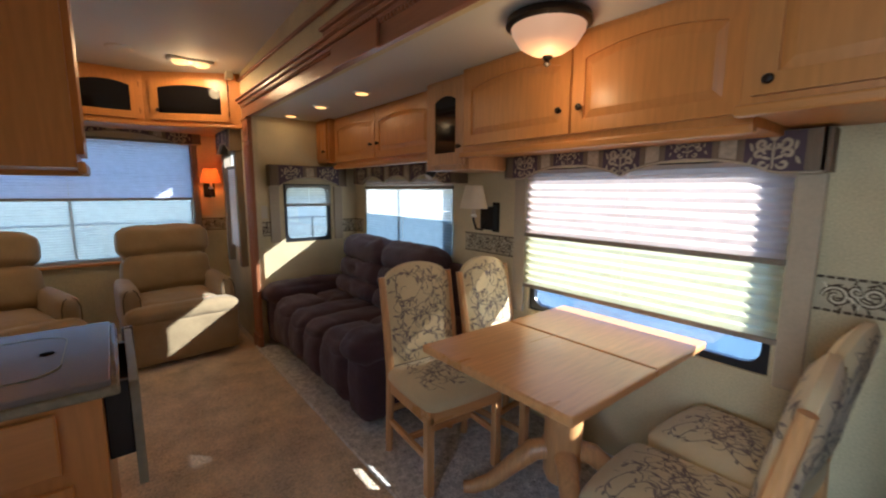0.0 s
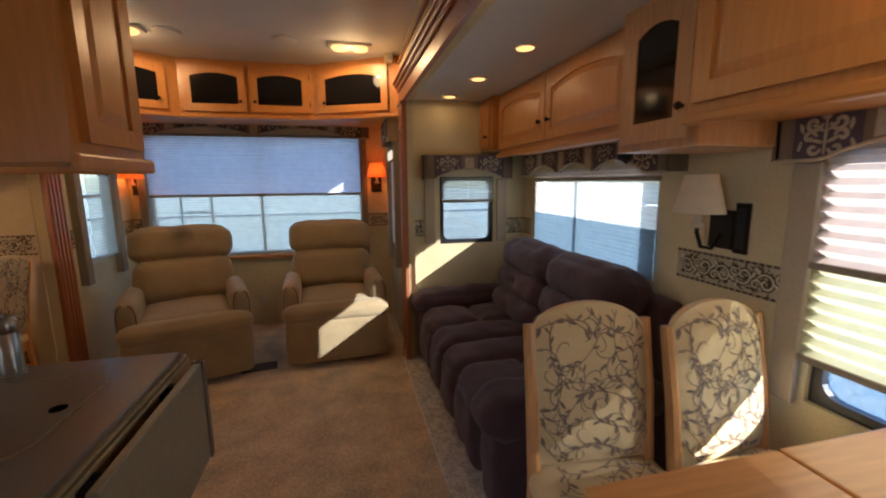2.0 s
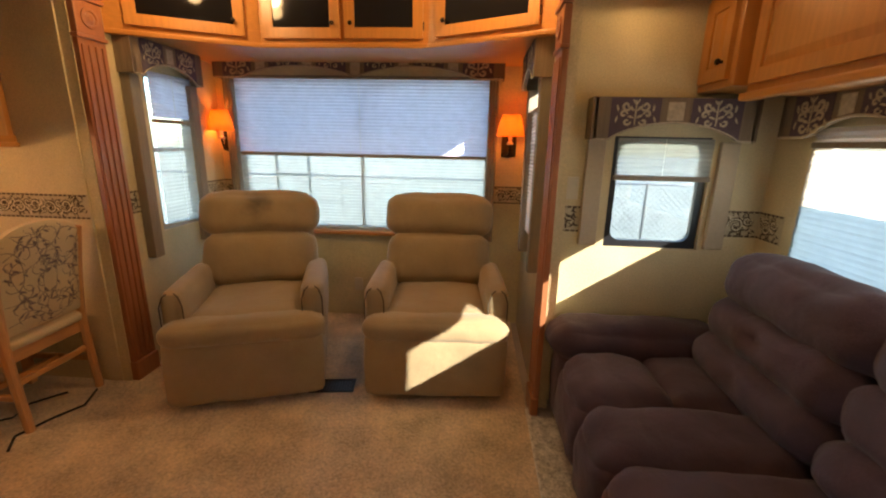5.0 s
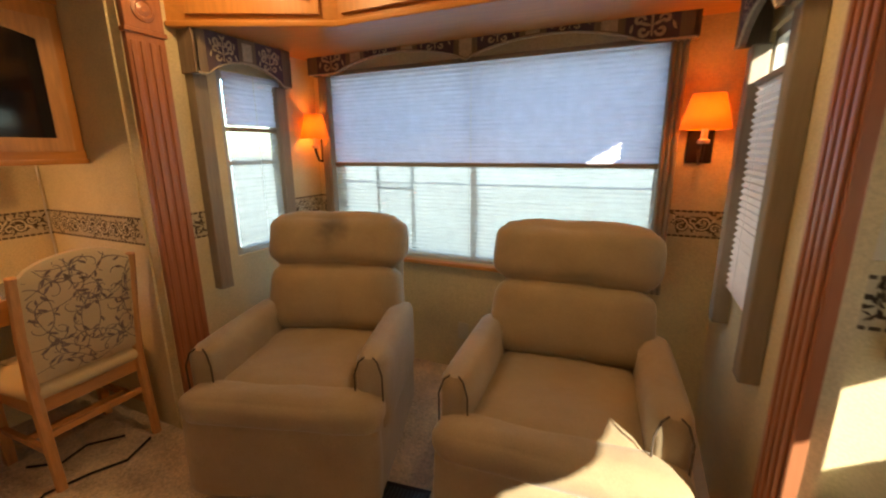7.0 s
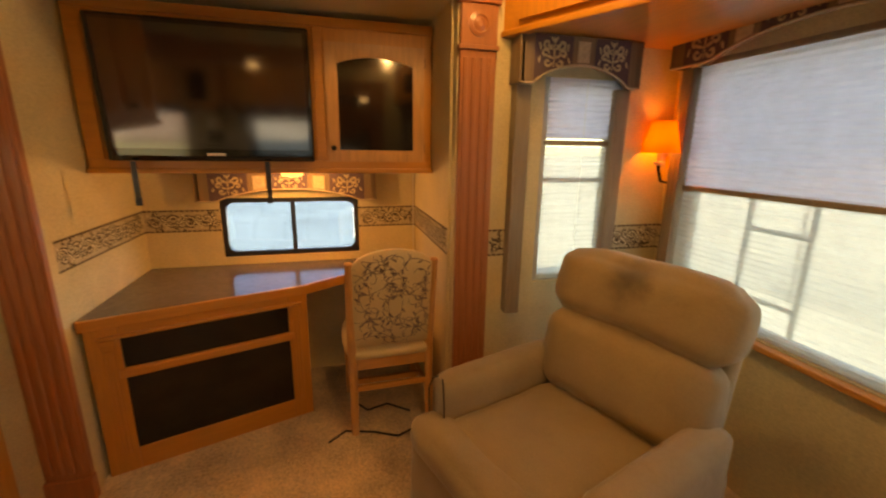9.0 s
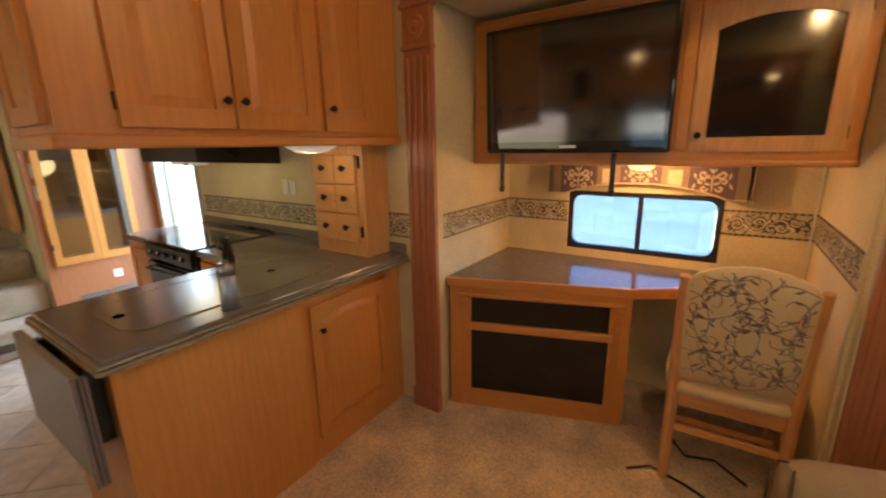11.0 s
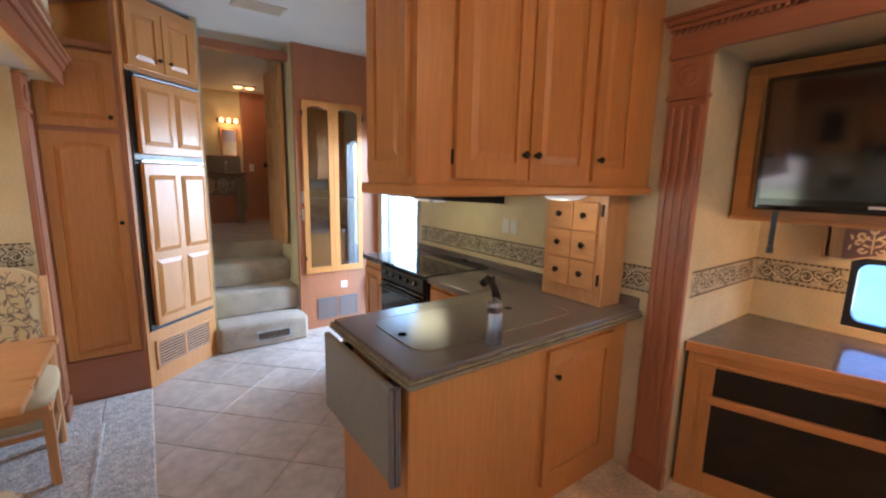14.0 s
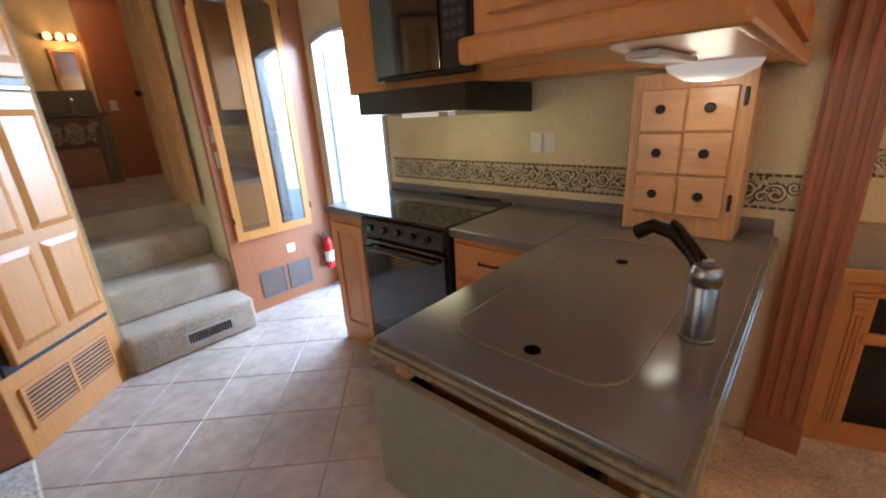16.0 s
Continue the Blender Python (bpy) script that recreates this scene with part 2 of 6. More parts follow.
LAMP_CLOTH_OFF = thin_cloth("cream_lamp_shade", (0.90, 0.82, 0.64), 0.2)
# Faint glow added to the frosted dish and the hood lens.
DISH = glowing("frosted_dish_added_glow", (1.0, 0.90, 0.78), 0.015)
ALABASTER = glowing("lit_alabaster", (1.0, 0.55, 0.30), 0.05)
GLOW = glowing("lit_bulb", (1.0, 0.46, 0.14), 0.28)
MIRROR = material("mirror", (0.8, 0.8, 0.8), 0.04, metal=1.0, vary=0.02)


def add_stain(m, centre, radius, colour, depth):
    """A rubbed-in stain with an uneven edge round a place on the cloth."""
    n, l = m.node_tree.nodes, m.node_tree.links
    p = n["Principled BSDF"]
    co, dist, noi = n.new("ShaderNodeTexCoord"), n.new("ShaderNodeVectorMath"), n.new("ShaderNodeTexNoise")
    dist.operation = "DISTANCE"
    dist.inputs[1].default_value = centre
    noi.inputs["Scale"].default_value = 18
    l.new(co.outputs["Object"], dist.inputs[0])
    l.new(co.outputs["Object"], noi.inputs["Vector"])
    ad = n.new("ShaderNodeMath")
    ad.operation = "MULTIPLY_ADD"
    ad.inputs[1].default_value = 0.08
    l.new(noi.outputs[0], ad.inputs[0])
    l.new(dist.outputs["Value"], ad.inputs[2])
    rg = n.new("ShaderNodeMapRange")
    rg.interpolation_type = "SMOOTHSTEP"
    rg.inputs["From Min"].default_value, rg.inputs["From Max"].default_value = radius * 0.3, radius
    rg.inputs["To Min"].default_value, rg.inputs["To Max"].default_value = depth, 0.0
    l.new(ad.outputs[0], rg.inputs["Value"])
    mix = n.new("ShaderNodeMix")
    mix.data_type = "RGBA"
    mix.inputs["B"].default_value = (*colour, 1)
    l.new(rg.outputs[0], mix.inputs["Factor"])
    l.new(p.inputs["Base Color"].links[0].from_socket, mix.inputs["A"])
    l.new(mix.outputs["Result"], p.inputs["Base Color"])


def each_its_own(m):
    """Shift the pattern from object to object."""
    n, l = m.node_tree.nodes, m.node_tree.links
    mp = [k for k in n if k.type == "MAPPING"][0]
    info, ten, comb = n.new("ShaderNodeObjectInfo"), n.new("ShaderNodeMath"), n.new("ShaderNodeCombineXYZ")
    ten.operation = "MULTIPLY"
    ten.inputs[1].default_value = 30
    l.new(info.outputs["Random"], ten.inputs[0])
    for i in range(3):
        l.new(ten.outputs[0], comb.inputs[i])
    l.new(comb.outputs[0], mp.inputs["Location"])


each_its_own(TILE)
add_stain(TAN_STAINED, (0.0, 0.27, 1.0), 0.17, (0.06, 0.05, 0.04), 0.75)


# ---- mesh helpers ----
def box(bm, x0, x1, y0, y1, z0, z1, bevel=0.0, seg=2):
    made = bmesh.ops.create_cube(bm, size=1, matrix=Matrix.LocRotScale(((x0 + x1) / 2, (y0 + y1) / 2, (z0 + z1) / 2), None, (x1 - x0, y1 - y0, z1 - z0)))
    if bevel:
        edges = list({e for v in made["verts"] for e in v.link_edges})
        bmesh.ops.bevel(bm, geom=edges, offset=min(bevel, 0.45 * min(x1 - x0, y1 - y0, z1 - z0)), segments=seg, affect="EDGES", profile=0.5)
    return bm


def boxes(*dims, bevel=0.003, seg=2):
    bm = bmesh.new()
    for d in dims:
        box(bm, *d, bevel=bevel, seg=seg)
    return bm


def soft(bm, cx, cy, cz, sx, sy, sz, r=0.05, puff=0.03, n=9, m=None, lump=0.0, tuft=0.0):
    """A stuffed pad: a rounded block whose faces swell towards their middles."""
    before = len(bm.verts)
    made = bmesh.ops.create_cube(bm, size=2)
    es = list({e for v in made["verts"] for e in v.link_edges})
    bmesh.ops.subdivide_edges(bm, edges=es, cuts=n, use_grid_fill=True)
    bm.verts.ensure_lookup_table()
    vs = bm.verts[before:]
    half = Vector((sx / 2, sy / 2, sz / 2))
    r = min(r, *(0.98 * k for k in half))
    for v in vs:
        u = v.co.copy()
        q = Vector([u[i] * half[i] for i in range(3)])
        inner = Vector([max(-half[i] + r, min(half[i] - r, q[i])) for i in range(3)])
        d = q - inner
        q = inner + (d.normalized() * r if d.length > 1e-6 else d)
        for i in range(3):
            j, k = (i + 1) % 3, (i + 2) % 3
            q[i] += puff * u[i] * (1 - u[j] ** 2) * (1 - u[k] ** 2)
        if tuft:
            # a shallow pulled-in dimple at the middle of the front
            q.y += tuft * math.exp(-((q.x / 0.05) ** 2 + (q.z / 0.04) ** 2)) if u.y < 0 else 0.0
        q += Vector((cx, cy, cz))
        if lump:
            w = (m @ q if m else q) * 9.0
            q += Vector((noise.noise(w), noise.noise(w + Vector((7, 0, 0))), noise.noise(w + Vector((0, 7, 0))))) * lump
        v.co = m @ q if m else q
    return bm


def ring(bm, outer, inner, y0, y1, bevel_in=0.0):
    """A flat frame between two outlines with as many points, from y0 (front) to y1."""
    k = len(outer)
    rows = []
    for pts, y in ((outer, y1), (outer, y0), (inner, y0 + bevel_in), (inner, y1)):
        rows.append([bm.verts.new((x, y, z)) for x, z in pts])
    for a in range(4):
        p, q = rows[a], rows[(a + 1) % 4]
        for i in range(k):
            bm.faces.new((p[i], p[(i + 1) % k], q[(i + 1) % k], q[i]))
    return bm


def plate(bm, pts, y0, y1):
    a = [bm.verts.new((x, y0, z)) for x, z in pts]
    b = [bm.verts.new((x, y1, z)) for x, z in pts]
    k = len(pts)
    bm.faces.new(a)
    bm.faces.new(b[::-1])
    for i in range(k):
        bm.faces.new((a[(i + 1) % k], a[i], b[i], b[(i + 1) % k]))
    return bm


def arch(x0, x1, z0, z1, rise=0.0, n=10):
    """An outline with a bowed top; z1 is the top at the middle."""
    pts = [(x0, z0), (x1, z0)]
    for i in range(n + 1):
        u = i / n
        pts.append((x1 + (x0 - x1) * u, z1 - rise * (2 * u - 1) ** 2))
    return pts


def rounded(x0, x1, z0, z1, r, n=5):
    pts = []
    for cx, cz, a0 in ((x0 + r, z0 + r, 180), (x1 - r, z0 + r, 270), (x1 - r, z1 - r, 0), (x0 + r, z1 - r, 90)):
        for i in range(n + 1):
            a = radians(a0 + 90 * i / n)
            pts.append((cx + r * math.cos(a), cz + r * math.sin(a)))
    return pts


def lathe(bm, profile, n=20, cx=0, cy=0):
    rows = [[bm.verts.new((cx + r * math.cos(2 * math.pi * i / n), cy + r * math.sin(2 * math.pi * i / n), z)) for i in range(n)] for r, z in profile]
    for a, b in zip(rows, rows[1:]):
        for i in range(n):
            bm.faces.new((a[i], a[(i + 1) % n], b[(i + 1) % n], b[i]))
    bm.faces.new(rows[0][::-1])
    bm.faces.new(rows[-1])
    return bm


def tube(bm, pts, radii, n=8):
    pts = [Vector(p) for p in pts]
    radii = radii if isinstance(radii, (list, tuple)) else [radii] * len(pts)
    rows, side = [], None
    for i, p in enumerate(pts):
        d = (pts[min(i + 1, len(pts) - 1)] - pts[max(i - 1, 0)]).normalized()
        side = d.orthogonal().normalized() if side is None else (side - d * side.dot(d)).normalized()
        up = d.cross(side)
        rows.append([bm.verts.new(p + (side * math.cos(2 * math.pi * k / n) + up * math.sin(2 * math.pi * k / n)) * radii[i]) for k in range(n)])
    for a, b in zip(rows, rows[1:]):
        for i in range(n):
            bm.faces.new((a[i], a[(i + 1) % n], b[(i + 1) % n], b[i]))
    bm.faces.new(rows[0][::-1])
    bm.faces.new(rows[-1])
    return bm


def mesh_of(name, bm, mat, smooth=False):
    bmesh.ops.recalc_face_normals(bm, faces=bm.faces)
    me = bpy.data.meshes.new(name)
    bm.to_mesh(me)
    bm.free()
    me.materials.append(mat)
    if smooth:
        me.polygons.foreach_set("use_smooth", [True] * len(me.polygons))
        me.set_sharp_from_angle(angle=radians(38))
    return me


def part(name, bm, mat, parent, label="", m=None, smooth=False):
    ob = new(name, bm if isinstance(bm, bpy.types.Mesh) else mesh_of(name, bm, mat, smooth))
    ob.parent = parent
    if m is not None:
        ob.matrix_basis = m
    return tagged(ob, label)


def thing(name, label, category, m=None, group=""):
    ob = new(name)
    ob.empty_display_size = 0.1
    if m is not None:
        ob.matrix_basis = m
    return tagged(ob, label, category, group)


def setting(name, bm, mat, label="", category="", smooth=False):
    return tagged(new(name, mesh_of(name, bm, mat, smooth)), label, category, kind="structure")


def scroll_path(cx, cz, r, turns, start, hand=1, n=22):
    pts = []
    for i in range(n + 1):
        u = i / n
        a = start + hand * turns * 2 * math.pi * u
        pts.append((cx + r * (1 - 0.8 * u) * math.cos(a), cz + r * (1 - 0.8 * u) * math.sin(a)))
    return pts


def ribbon(bm, pts, width, y, taper=True):
    """A flat band along a path in the x-z plane, a hair proud of the cloth or paper."""
    k = len(pts)
    left, right = [], []
    for i, (x, z) in enumerate(pts):
        dx = pts[min(i + 1, k - 1)][0] - pts[max(i - 1, 0)][0]
        dz = pts[min(i + 1, k - 1)][1] - pts[max(i - 1, 0)][1]
        s = math.hypot(dx, dz) or 1
        w = width * (0.45 + 0.55 * math.sin(math.pi * (0.12 + 0.76 * i / (k - 1)))) / 2 if taper else width / 2
        left.append(bm.verts.new((x - dz / s * w, y, z + dx / s * w)))
        right.append(bm.verts.new((x + dz / s * w, y, z - dx / s * w)))
    for i in range(k - 1):
        bm.faces.new((left[i], left[i + 1], right[i + 1], right[i]))


def leaf(bm, x, z, length, angle, y):
    c, s = math.cos(angle), math.sin(angle)
    pts = [(0, 0), (0.3, 0.16), (0.6, 0.20), (0.85, 0.17), (1, 0.22), (0.9, 0.0), (0.65, -0.11), (0.3, -0.10)]
    bm.faces.new([bm.verts.new((x + length * (a * c - b * s), y, z + length * (a * s + b * c))) for a, b in pts])


def vines(bm, x0, x1, z_lo, top, onto, seed, nx=4, nz=6, size=1.0):
    """Curling stems with leaves, laid on a curved surface; top(x) is the upper limit, onto(x, z) the place on the surface."""
    rng = random.Random(seed)
    flat = bmesh.new()
    for i in range(nx * nz):
        x = x0 + (x1 - x0) * (i % nx + 0.5 + rng.uniform(-0.3, 0.3)) / nx
        z = z_lo + (top((x0 + x1) / 2) - z_lo) * (i // nx + 0.5 + rng.uniform(-0.3, 0.3)) / nz
        a, hand = rng.uniform(0, 6.28), rng.choice((-1, 1))
        for arm in range(2):
            pts, n, px, pz, b, turn = [], 26, x, z, a + math.pi * arm, hand * (1 if arm else -1)
            for k in range(n):
                pts.append((px, pz))
                b += turn * (3.0 + 62 * (k / n) ** 1.8) * 0.006 / size
                px, pz = px + 0.0066 * size * math.cos(b), pz + 0.0066 * size * math.sin(b)
                if k in (3, 8, 14):
                    side = 1 if k == 8 else -1
                    leaf(flat, px, pz, rng.uniform(0.024, 0.038) * size, b + side * rng.uniform(0.5, 0.9), 0)
                if k == 11:
                    # a side tendril that curls the other way
                    tx, tz, c, twig = px, pz, b - turn * 0.7, []
                    for j in range(16):
                        twig.append((tx, tz))
                        c -= turn * (4.0 + 90 * (j / 16) ** 1.6) * 0.006 / size
                        tx, tz = tx + 0.0052 * size * math.cos(c), tz + 0.0052 * size * math.sin(c)
                    ribbon(flat, twig, 0.0034 * size, 0)
            ribbon(flat, pts, 0.0040 * size, 0)
    for f in flat.faces:
        if all(x0 < v.co.x < x1 and z_lo < v.co.z < top(v.co.x) for v in f.verts):
            bm.faces.new([bm.verts.new(onto(v.co.x, v.co.z)) for v in f.verts])
    flat.free()
    return bm


def damask(bm, cx, cz, w, h, y):
    """A mirrored acanthus medallion on an upright stem."""
    ribbon(bm, [(cx, cz - h * 0.42), (cx, cz), (cx, cz + h * 0.30)], h * 0.06, y)
    for s in (-1, 1):
        for dx, dz, r, turns, up in ((0.20, 0.22, 0.17, 1.1, 1), (0.25, -0.05, 0.13, 1.0, -1), (0.17, -0.30, 0.13, 0.95, 1)):
            ribbon(bm, scroll_path(cx + s * w * dx, cz + h * dz, h * r, turns, math.pi if s > 0 else 0, s * up), h * 0.085, y)
        for dz, ang, ln in ((0.05, 0.9, 0.30), (-0.18, 1.2, 0.26), (0.28, 0.5, 0.20)):
            leaf(bm, cx + s * h * 0.02, cz + h * dz, h * ln, math.pi / 2 - s * ang, y)
        leaf(bm, cx + s * w * 0.36, cz + h * 0.02, h * 0.26, math.pi / 2 - s * 0.2, y)
        leaf(bm, cx + s * w * 0.38, cz - h * 0.10, h * 0.24, -math.pi / 2 + s * 0.3, y)
    leaf(bm, cx, cz + h * 0.22, h * 0.22, math.pi / 2, y)


def wall_with_holes(name, axis, at, thick, u0, u1, z0, z1, holes, mat, label):
    """An upright wall in the plane axis=at..at+thick with square openings (u0, u1, z0, z1) cut through."""
    us = sorted({u0, u1, *(h[0] for h in holes), *(h[1] for h in holes)})
    zs = sorted({z0, z1, *(h[2] for h in holes), *(h[3] for h in holes)})
    bm = bmesh.new()
    for a, b in zip(us, us[1:]):
        run = None
        for c, d in [*zip(zs, zs[1:]), (None, None)]:
            solid = c is not None and not any(h[0] <= a and b <= h[1] and h[2] <= c and d <= h[3] for h in holes)
            if solid:
                run = (run[0], d) if run else (c, d)
            elif run:
                lo, hi = (at, at + thick) if thick > 0 else (at + thick, at)
                if axis == "x":
                    box(bm, lo, hi, a, b, *run)
                else:
                    box(bm, a, b, lo, hi, *run)
                run = None
    bmesh.ops.remove_doubles(bm, verts=bm.verts, dist=1e-5)
    return setting(name, bm, mat, label, "wall")


# ---- the setting ----
XL, XR, YB = -0.67, 1.76, 6.66


def roof_z(y):
    return 2.80 - 0.058 * max(y, 0.0)


setting("ground", boxes((-150, 150, -150, 150, -1.2, -1.0), bevel=0), material("pale_dry_grass", (0.55, 0.55, 0.45), 0.95, vary=0.3, scale=0.6, bump=0.6, bump_scale=9), "pale dry grass ground outside", "ground")
wall_with_holes("wall_left", "x", XL, -0.06, -0.2, YB, -0.1, 2.85,
                [(3.87, 5.49, -0.1, 2.14), (0.76, 1.50, -0.1, 1.98), (5.92, 6.33, 0.85, 1.85)], PAPER, "cream mottled wallpaper wall")
wall_with_holes("wall_right", "x", XR, 0.06, 1.24, YB, -0.1, 2.85, [(1.24, 5.46, -0.1, 2.08), (5.93, 6.36, 0.85, 1.85)], PAPER, "cream mottled wallpaper wall")
wall_with_holes("wall_rear", "y", YB, 0.06, XL - 0.06, XR + 0.06, -0.1, 2.85, [(-0.52, 1.467, 0.745, 1.93)], PAPER, "cream wallpaper wall with a wide window")
wall_with_holes("wall_slide_outer", "x", 2.80, 0.05, 1.45, 5.60, -0.1, 2.12, [(3.95, 5.27, 0.95, 1.54), (1.95, 3.20, 0.70, 1.58)], PAPER, "cream wallpaper slide-out wall")
wall_with_holes("wall_slide_rear", "y", 5.55, 0.05, XR + 0.06, 2.80, -0.1, 2.12, [(2.05, 2.52, 0.94, 1.50)], PAPER, "cream wallpaper slide-out end wall")
wall_with_holes("wall_right_front", "x", 1.92, 0.06, 0.62, 1.45, -0.1, 2.85, [], PAPER, "cream wallpaper wall beside the pantry")
setting("ceiling_right_soffit", boxes((XR + 0.061, 1.98, 1.24, 1.449, 2.085, 2.12), bevel=0), PAPER, "papered soffit over the slide-out's end", "ceiling")
wall_with_holes("wall_slide_front", "y", 1.50, -0.05, 1.92, 2.80, -0.1, 2.12, [], PAPER, "cream wallpaper slide-out end wall")
setting("ceiling_slide", boxes((XR + 0.06, 2.86, 1.45, 5.60, 2.10, 2.119), bevel=0), CEIL, "off-white slide-out ceiling", "ceiling")
# Unseen slab against sky light, low enough for sun to pass above it.
setting("roof_slide_unseen", boxes((XR + 0.061, 2.9, 1.4, 5.64, 2.124, 2.15), bevel=0), WHITE, "unseen roof slab over the slide-out that blocks the sky", "roof")
wall_with_holes("wall_nook_back", "x", -1.57, -0.05, 3.80, 5.54, -0.1, 2.2, [(4.27, 5.10, 0.83, 1.20)], PAPER, "cream wallpaper wall behind the desk")
wall_with_holes("wall_nook_side_1", "y", 3.86, -0.05, -1.57, XL - 0.06, -0.1, 2.2, [], PAPER, "cream wallpaper nook side wall")
wall_with_holes("wall_nook_side_2", "y", 5.48, 0.05, -1.57, XL - 0.06, -0.1, 2.2, [], PAPER, "cream wallpaper nook side wall")
setting("ceiling_nook", boxes((-1.62, XL - 0.06, 3.80, 5.54, 2.15, 2.21), bevel=0), PAPER, "papered nook ceiling", "ceiling")

bm = bmesh.new()
for y0, y1 in ((-4.2, 0.0), (0.0, YB + 0.06)):
    z0, z1 = roof_z(y0), roof_z(y1)
    a = [bm.verts.new((x, y, z + dz)) for dz in (0, 0.1) for x, y, z in ((XL - 0.06, y0, z0), (2.15 if y0 < 0 else XR + 0.06, y0, z0), (2.15 if y0 < 0 else XR + 0.06, y1, z1), (XL - 0.06, y1, z1))]
    for f in ((0, 1, 2, 3), (4, 5, 6, 7), (0, 1, 5, 4), (1, 2, 6, 5), (2, 3, 7, 6), (3, 0, 4, 7)):
        bm.faces.new([a[i] for i in f])
setting("ceiling", bm, CEIL, "off-white vinyl ceiling sloping gently", "ceiling")

# floors
floor_ob = setting("floor", boxes((XL - 0.06, XR + 0.06, -0.2, YB + 0.06, -0.12, -0.008), (XR + 0.06, 2.85, 1.45, 5.6, -0.12, -0.008), (XR + 0.06, 1.98, 0.9, 1.45, -0.12, -0.008), (-1.62, XL - 0.06, 3.8, 5.54, -0.12, -0.008), bevel=0), GROUT, "tiled kitchen floor with grout joints", "floor")
setting("carpet_living", boxes((XL, 1.45, 3.06, YB, -0.008, 0.006), (1.45, 1.71, 1.25, YB, -0.008, 0.006), (-1.57, XL, 3.86, 5.48, -0.008, 0.006), bevel=0.004), CARPET, "short beige pile carpet", "carpet")
setting("carpet_slide", boxes((1.72, 2.80, 1.50, 5.55, -0.008, 0.018), (1.455, 1.715, 1.26, 3.0, 0.0, 0.012), (1.72, 1.915, 1.26, 1.499, -0.008, 0.012), bevel=0.006), CARPET_GREY, "grey pile carpet of the slide-out", "carpet")
setting("trim_slide_lip", boxes((1.700, 1.722, 1.63, 5.45, -0.008, 0.024), bevel=0.004), CARPET_GREY, "carpet-bound slide-out lip", "trim")


# ---- windows ----
def pleats(w, z0, z1, step=0.022, depth=0.011):
    """Accordion-folded cloth across local x, from z0 to z1."""
    bm = bmesh.new()
    n = max(2, round((z1 - z0) / step) * 2)
    rows = []
    for i in range(n + 1):
        z = z0 + (z1 - z0) * i / n
        y = depth if i % 2 else 0.0
        rows.append([bm.verts.new((x, y + 0.001 * math.sin(9 * x + i), z + 0.0012 * math.sin(5 * x + 2 * i))) for x in [w * k / 12 for k in range(13)]])
    for a, b in zip(rows, rows[1:]):
        for k in range(12):
            bm.faces.new((a[k], a[k + 1], b[k + 1], b[k]))
    return bm


WINDOWS = [0]


def window(m, w, h, frame_mat, mullions=(), rails=(), radius=0.06, thick=0.06, fat=0.035, label="sliding window", glass=None):
    """A window unit in its opening: local x along the wall, y outwards, z up."""
    WINDOWS[0] += 1
    ob = thing("window_%d" % WINDOWS[0], label, "window", m)
    ob["kind"] = "structure"
    bm = bmesh.new()
    ring(bm, rounded(0, w, 0, h, 0.004), rounded(fat, w - fat, fat, h - fat, radius), 0.02, thick)
    part("window_frame", bm, frame_mat, ob)
    for x in mullions:
        part("mullion", boxes((x - 0.014, x + 0.014, 0.024, thick - 0.008, fat, h - fat)), frame_mat, ob)
    for z in rails:
        part("rail", boxes((fat, w - fat, 0.024, thick - 0.008, z - 0.012, z + 0.012)), frame_mat, ob)
    xs = [fat, *mullions, w - fat]
    for a, b in zip(xs, xs[1:]):
        pane = part("pane", boxes((a + 0.002, b - 0.002, 0.040, 0.044, fat - 0.01, h - fat + 0.01), bevel=0), glass or GLASS, ob)
        pane.visible_shadow = False
    return ob


def shade(m, w, pieces, name="pleated_shade", label="pleated cloth window shade", rails=(), step=0.024):
    """A pleated shade: pieces are (z0, z1, cloth), rails their stiff bars."""
    ob = thing(name, label, "shade", m)
    for z0, z1, mat in pieces:
        part("cloth", pleats(w, z0, z1, step, 0.002 if mat in (BLUE_SHEET, GLARE_SHEET) else step * (0.12 if mat is SHEER else 0.28 if mat is SHADE_NIGHT else 0.5)), mat, ob)
    for z in rails:
        part("rail", boxes((-0.004, w + 0.004, -0.006, 0.018, z - 0.012, z + 0.012), bevel=0.004), TAUPE, ob)
    part("cord", tube(bmesh.new(), [(w * 0.5, -0.002, min(p[0] for p in pieces)), (w * 0.5, -0.002, max(p[1] for p in pieces))], 0.0012, 5), WHITE, ob)
    return ob


